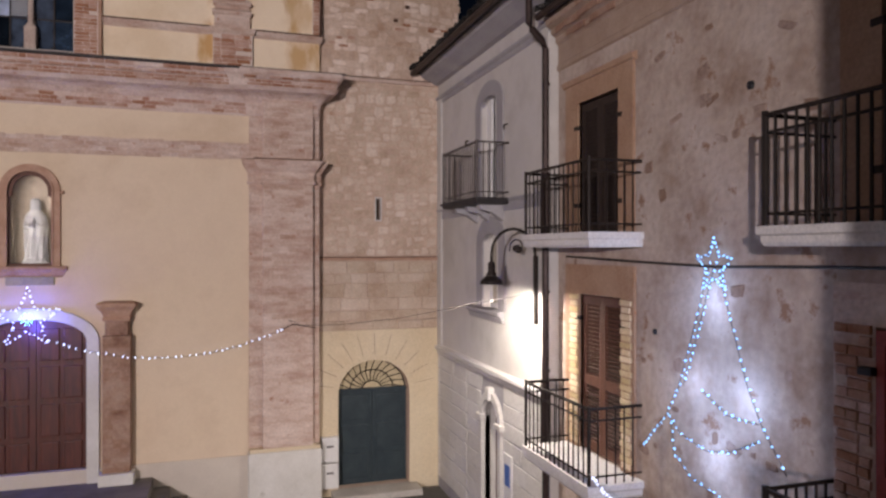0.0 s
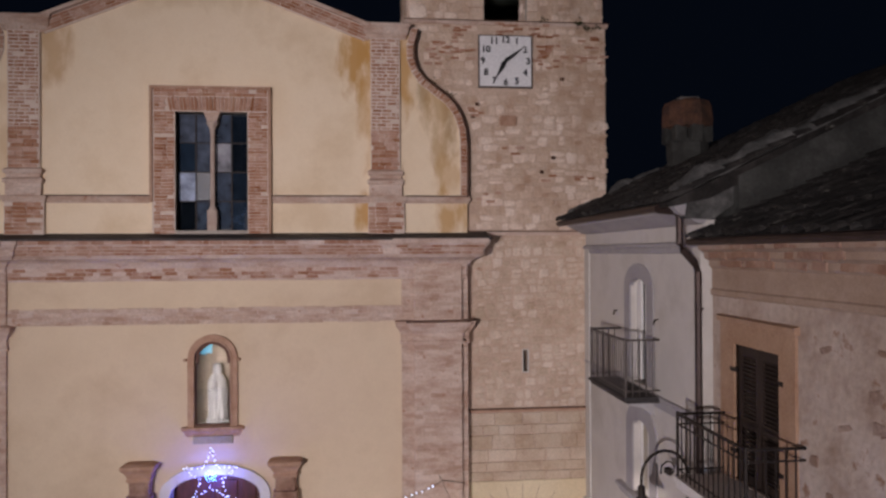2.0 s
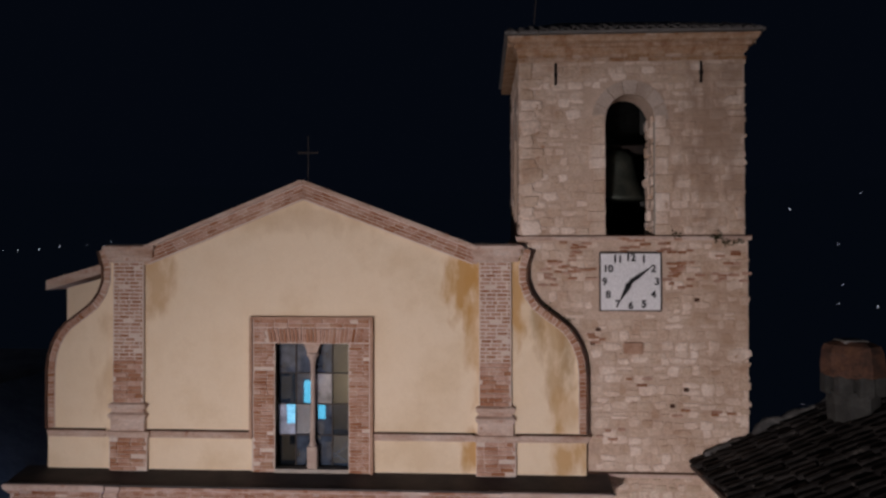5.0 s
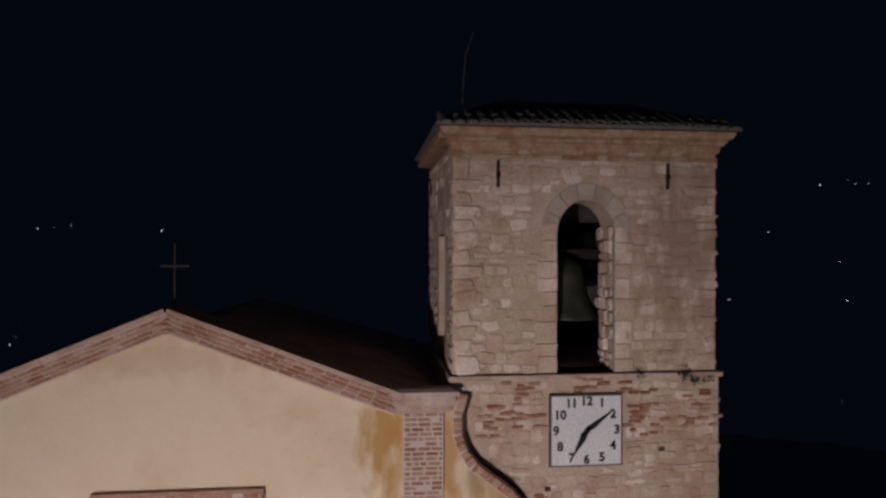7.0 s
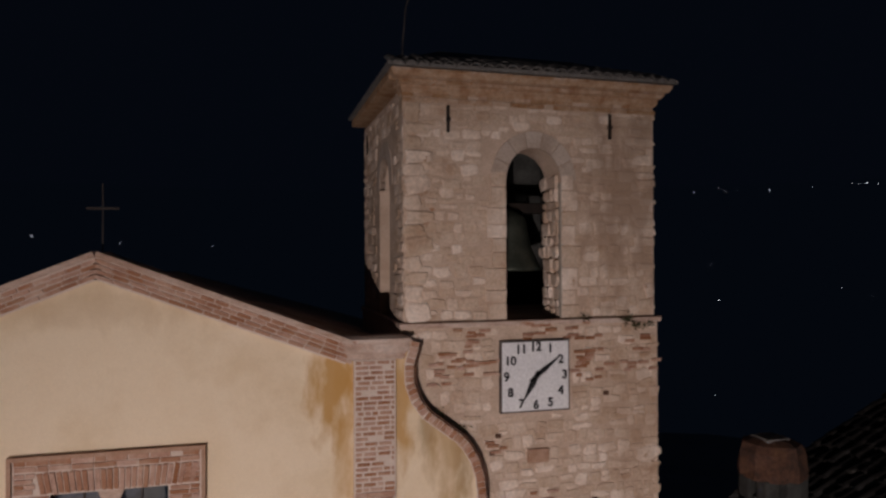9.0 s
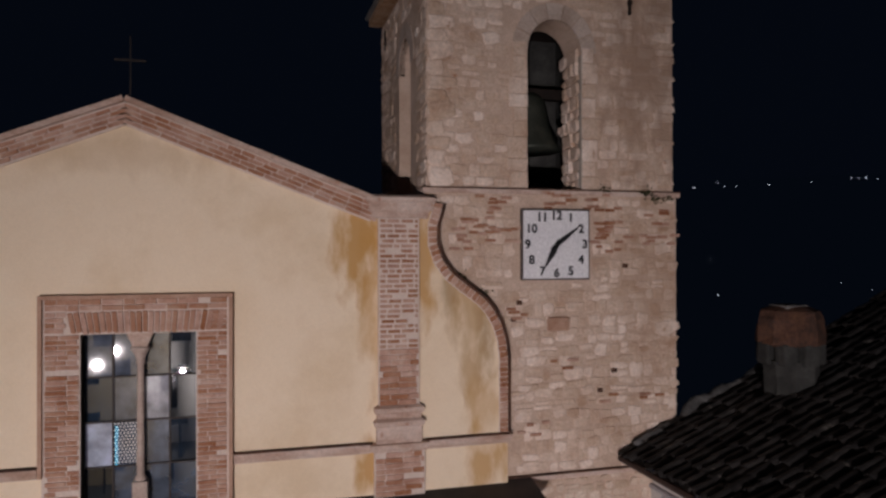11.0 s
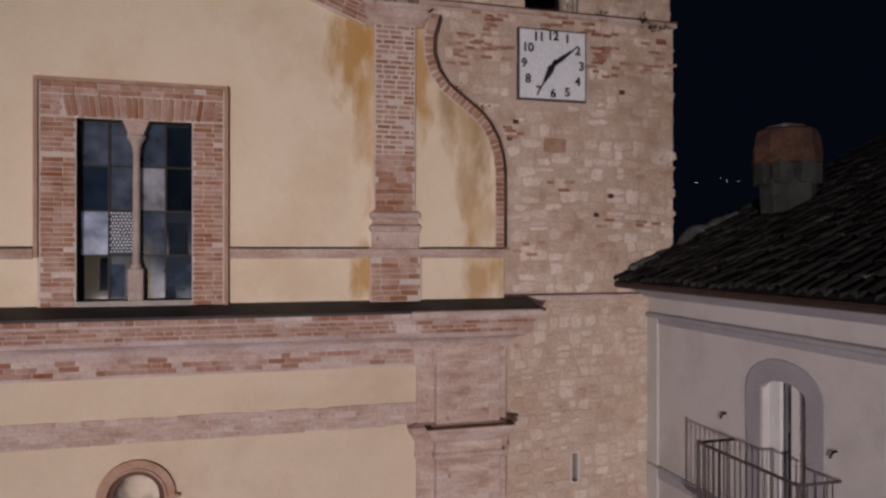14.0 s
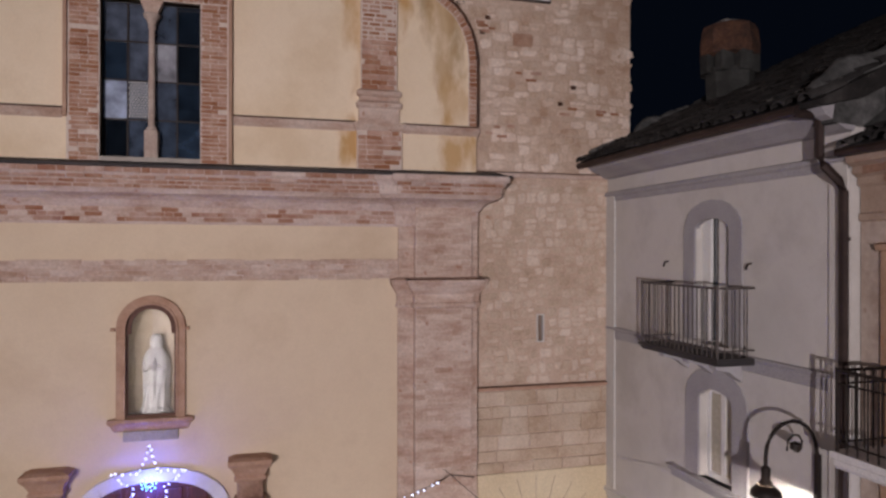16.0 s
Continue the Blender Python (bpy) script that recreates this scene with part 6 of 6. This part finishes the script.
def light_string(name, lines, step, r, kind, label, wire=0.005, jitter=0.012, seed=5, bead=None):
    """Bulbs along lines of points, on a thin wire."""
    rnd = random.Random(seed)
    t = thing(name, lines[0][0], label, "string lights")
    for pts in lines:
        P = [Vector(p) for p in pts]
        part("wire", tube(P, wire, None, 4), M_IRONGREY, t)
        left = 0.0
        for a, b in zip(P, P[1:]):
            l = (b - a).length
            d = left
            while d < l:
                p = a + (b - a) * (d / l) + Vector((rnd.uniform(-jitter, jitter), -0.01, rnd.uniform(-jitter, jitter)))
                shared("bulb", BULB[kind], t, Matrix.Translation(p) @ Matrix.Scale(r * rnd.uniform(0.75, 1.2), 4))
                d += step * rnd.uniform(0.8, 1.2)
            left = d - l
    return t


def sag(a, b, drop, n=14):
    a, b = Vector(a), Vector(b)
    return [a + (b - a) * k / n - Vector((0, 0, drop * 4 * (k / n) * (1 - k / n))) for k in range(n + 1)]


light_string("garland", [sag((-2.85, 13.5, 3.42), (1.12, 13.5, 3.48), 0.42), sag((-3.5, 13.5, 3.42), (-7.6, 13.5, 3.4), 0.42)], 0.115, 0.0145, "white", "sagging string of cold white bulbs across the church front")
hang = thing("garland_cable", (1.4, 13.5, 3.5), "thin cable tying the light string to the pilaster", "cable")
part("wire", tube([(1.12, 13.5, 3.48), (1.3, 13.55, 3.56), (1.75, 13.64, 3.46)], 0.008, None, 5), M_IRON, hang)
pts = []
for k in range(10):
    a = radians(90 + 36 * k)
    r = 0.54 if k % 2 == 0 else 0.21
    pts.append((STAR[0] + r * math.cos(a), 13.62, STAR[2] + r * math.sin(a)))
pts.append(pts[0])
fr = light_string("star_light", [pts], 0.085, 0.0145, "white", "five-pointed star of blue-white bulbs above the church door", 0.005, 0.014)
for k in range(10):
    a = 2 * math.pi * k / 10
    for q in (0.05, 0.1):
        shared("bulb", BULB["cyan"], fr, Matrix.Translation((STAR[0] + q * math.cos(a), 13.6, STAR[2] + q * math.sin(a))) @ Matrix.Scale(0.009, 4))
XB = XS - 0.05
tree = [[(XB, 5.55, 4.86), (XB, 5.75, 4.3), (XB, 6.02, 3.6), (XB, 6.24, 3.25), (XB, 6.7, 2.8)],
        [(XB, 5.45, 4.86), (XB, 5.27, 4.36), (XB, 5.06, 3.8), (XB, 4.89, 3.48), (XB, 4.6, 3.12)],
        [(XB, 5.5, 4.8), (XB, 5.72, 4.2), (XB, 5.95, 3.62)],
        [(XB, 5.66, 3.62), (XB, 5.3, 3.46), (XB, 4.92, 3.47)],
        [(XB, 6.2, 3.26), (XB, 5.98, 3.12), (XB, 5.6, 3.05), (XB, 5.27, 3.13), (XB, 4.92, 3.32)],
        [(XB, 6.15, 3.2), (XB, 6.1, 2.9), (XB, 5.83, 2.72), (XB, 5.35, 2.66), (XB, 5.0, 2.6)]]
light_string("tree_light", tree, 0.085, 0.0095, "blue", "outline of a tree in blue bulbs on the house wall", 0.006, 0.012, 8)
pts = []
for k in range(10):
    a = radians(90 + 36 * k)
    r = 0.27 if k % 2 == 0 else 0.12
    pts.append((XB, 5.5 + r * math.cos(a), 4.84 + r * math.sin(a)))
pts.append(pts[0])
light_string("tree_star", [pts], 0.05, 0.0095, "blue", "small blue star of bulbs atop the lit tree", 0.006, 0.006, 9)
light_string("rope_light", [sag((3.86, 6.72, 2.5), (3.84, 4.2, 2.55), 0.25)], 0.06, 0.015, "white", "string of white bulbs between the low balconies", 0.008, 0.008, 10)
pc = thing("lamp_cable", (3.7, 9.4, 4.25), "pale cable lit by the street lamp", "cable")
part("wire", tube([(4.37, 9.25, 4.36), (3.75, 9.42, 4.25), (2.5, 9.95, 3.98), (1.7, 10.6, 3.84), (1.3, 12.0, 3.70), (1.22, 13.84, 3.62)], 0.005, None, 6), M_IRONGREY, pc)

# ---- side street beyond the church ----
far = thing("house", (-14, 21, 0), "warm lit plastered house in the side street", "house", "side street houses")
fo = [(a, 0.1, a + 0.8, 2.4) for a in (17.5, 19.4, 22.8)] + [(a, 3.3, a + 0.8, 5.0) for a in (17.5, 19.4, 22.8)]
part("wall", slab(rect(13.0, 27, 0, 5.5), [rect(a, c, b, d) for a, b, c, d in fo], -12.2, -12.6, "x"), M_WARMHOUSE, far)
part("body", box(-20, -12.62, 13, 27, 0, 5.5), M_FAR, far)
part("roof", slab([(-11.85, 5.42), (-11.85, 5.56), (-16.4, 8.2), (-21, 5.56), (-21, 5.42)], [], 12.8, 27.2), M_FARROOF, far)
for a, b, c, d in fo:
    part("window", box(-12.5, -12.44, a, c, b, d), M_WOODDARK, far)
balcony(far, -11.5, -12.2, 19.0, 20.6, 3.1, 3.22, 4.1, M_SLAB, M_WHITEWOOD, 0.14, 0.014)
far2 = thing("house", (-13, 30, 0), "pale plastered house closing the side street", "house", "side street houses")
wins = [rect(-13.6 + 1.5 * i, -12.8 + 1.5 * i, 0.6 + 2.9 * k, 2.3 + 2.9 * k) for i in range(3) for k in range(2)]
part("wall", slab(rect(-22, -9.2, 0, 6.6), wins, 26.5, 26.9), M_WARMHOUSE, far2)
part("body", box(-22, -9.2, 26.9, 34, 0, 6.6), M_FAR, far2)
part("roof", slab([(26.0, 6.55), (26.0, 6.7), (30.3, 8.5), (34.6, 6.7), (34.6, 6.55)], [], -22.4, -8.9, "x"), M_FARROOF, far2)
for w in wins:
    part("window", box(w[0][0], w[1][0], 26.8, 26.84, w[0][1], w[2][1]), M_DARKGLASS, far2)
sn = thing("post_sign", (-11.5, 17.5, 4.8), "round yellow sign on a bracket in the side street", "sign")
part("disc", lathe([(0.19, -0.03), (0.2, 0.0), (0.19, 0.03)], (0, 0, 0), 24), M_SIGNYELLOW, sn).data.transform(Matrix.Translation((-11.45, 17.5, 4.87)) @ Matrix.Rotation(radians(90), 4, "X"))
part("mark", box(-11.55, -11.48, 17.45, 17.465, 4.78, 4.96), M_BLACK, sn)
part("mark", box(-11.42, -11.35, 17.45, 17.465, 4.78, 4.96), M_BLACK, sn)
part("bracket", box(-12.2, -11.62, 17.47, 17.53, 4.84, 4.90), M_WHITEWOOD, sn)
light_string("street_garland", [sag((-12.1, 17.0, 7.2), (-10.4, 17.0, 6.8), 0.42), sag((-11.9, 17.0, 6.95), (-10.4, 17.0, 6.2), 0.5), sag((-10.95, 17.0, 7.12), (-10.4, 17.0, 6.85), 0.05)], 0.15, 0.019, "white", "string of white bulbs hung across the side street", 0.005, 0.02, 12)

# ---- far side of the square, behind the camera ----
for i, (x0, x1, h, mat) in enumerate(((-16, -7, 9.5, M_WARMHOUSE), (-7, 2, 11.5, M_WHITESTONE), (2, 13, 10, M_FAR))):
    hs = thing("house", ((x0 + x1) / 2, -16, 0), ("pale plastered townhouse across the square", "tall white townhouse across the square", "grey plastered townhouse across the square")[i], "house", "houses across the square")
    ops = [rect(x0 + 1.2 + 2.4 * k, x0 + 2.2 + 2.4 * k, 0.9 + 3.1 * f, 2.6 + 3.1 * f) for k in range(3) for f in range(3)]
    part("wall", slab(rect(x0, x1, 0, h), ops, -15, -15.4), mat, hs)
    part("body", box(x0, x1, -23, -15.4, 0, h), mat, hs)
    part("roof", slab([(-14.6, h - 0.05), (-14.6, h + 0.12), (-19, h + 2.0), (-23.4, h + 0.12), (-23.4, h - 0.05)], [], x0 - 0.1, x1 + 0.1, "x"), M_ROOF, hs)
    for o in ops:
        part("window", box(o[0][0], o[1][0], -15.3, -15.25, o[0][1], o[2][1]), M_DARKGLASS, hs)
sp = thing("illuminated_sign", (-10.4, -14.9, 3.2), "tall lit cyan panel on a townhouse wall", "sign")
part("case", box(-11.1, -9.7, -15.0, -14.9, 2.0, 4.3, 0.02), M_IRON, sp)
part("panel", box(-11.0, -9.8, -14.9, -14.88, 2.1, 4.2), M_CYANSIGN, sp)
# Unseen house, added only to block lamp light from the rubble wall.
light_blocker = thing("house", (5.5, -6, 0), "unseen plain house added to block floodlight from the rubble wall", "house", "houses across the square")
part("wall", box(-1.25, 11, -11, -3.0, 0, 9.0, 0.02), M_FAR, light_blocker)
part("roof", slab([(-11.3, 8.95), (-11.3, 9.1), (-7.0, 10.6), (-2.7, 9.1), (-2.7, 8.95)], [], -1.45, 11.2, "x"), M_ROOF, light_blocker)
# Unseen posts added at the lamps, the fill included.
for w in (FLOOD, FILL_LAMP, SIDE):
    fl = thing("lamp_post", (w[0], w[1] - 0.25, 0), "unseen iron post added for a lamp of the square", "lamp post", "lamp posts")
    part("pole", tube([(w[0], w[1] - 0.3, 0), (w[0], w[1] - 0.3, w[2] + 0.25)], 0.06, None, 10), M_IRON, fl)
    part("hood", box(w[0] - 0.2, w[0] + 0.2, w[1] - 0.35, w[1] + 0.2, w[2] + 0.22, w[2] + 0.3, 0.02), M_IRON, fl)
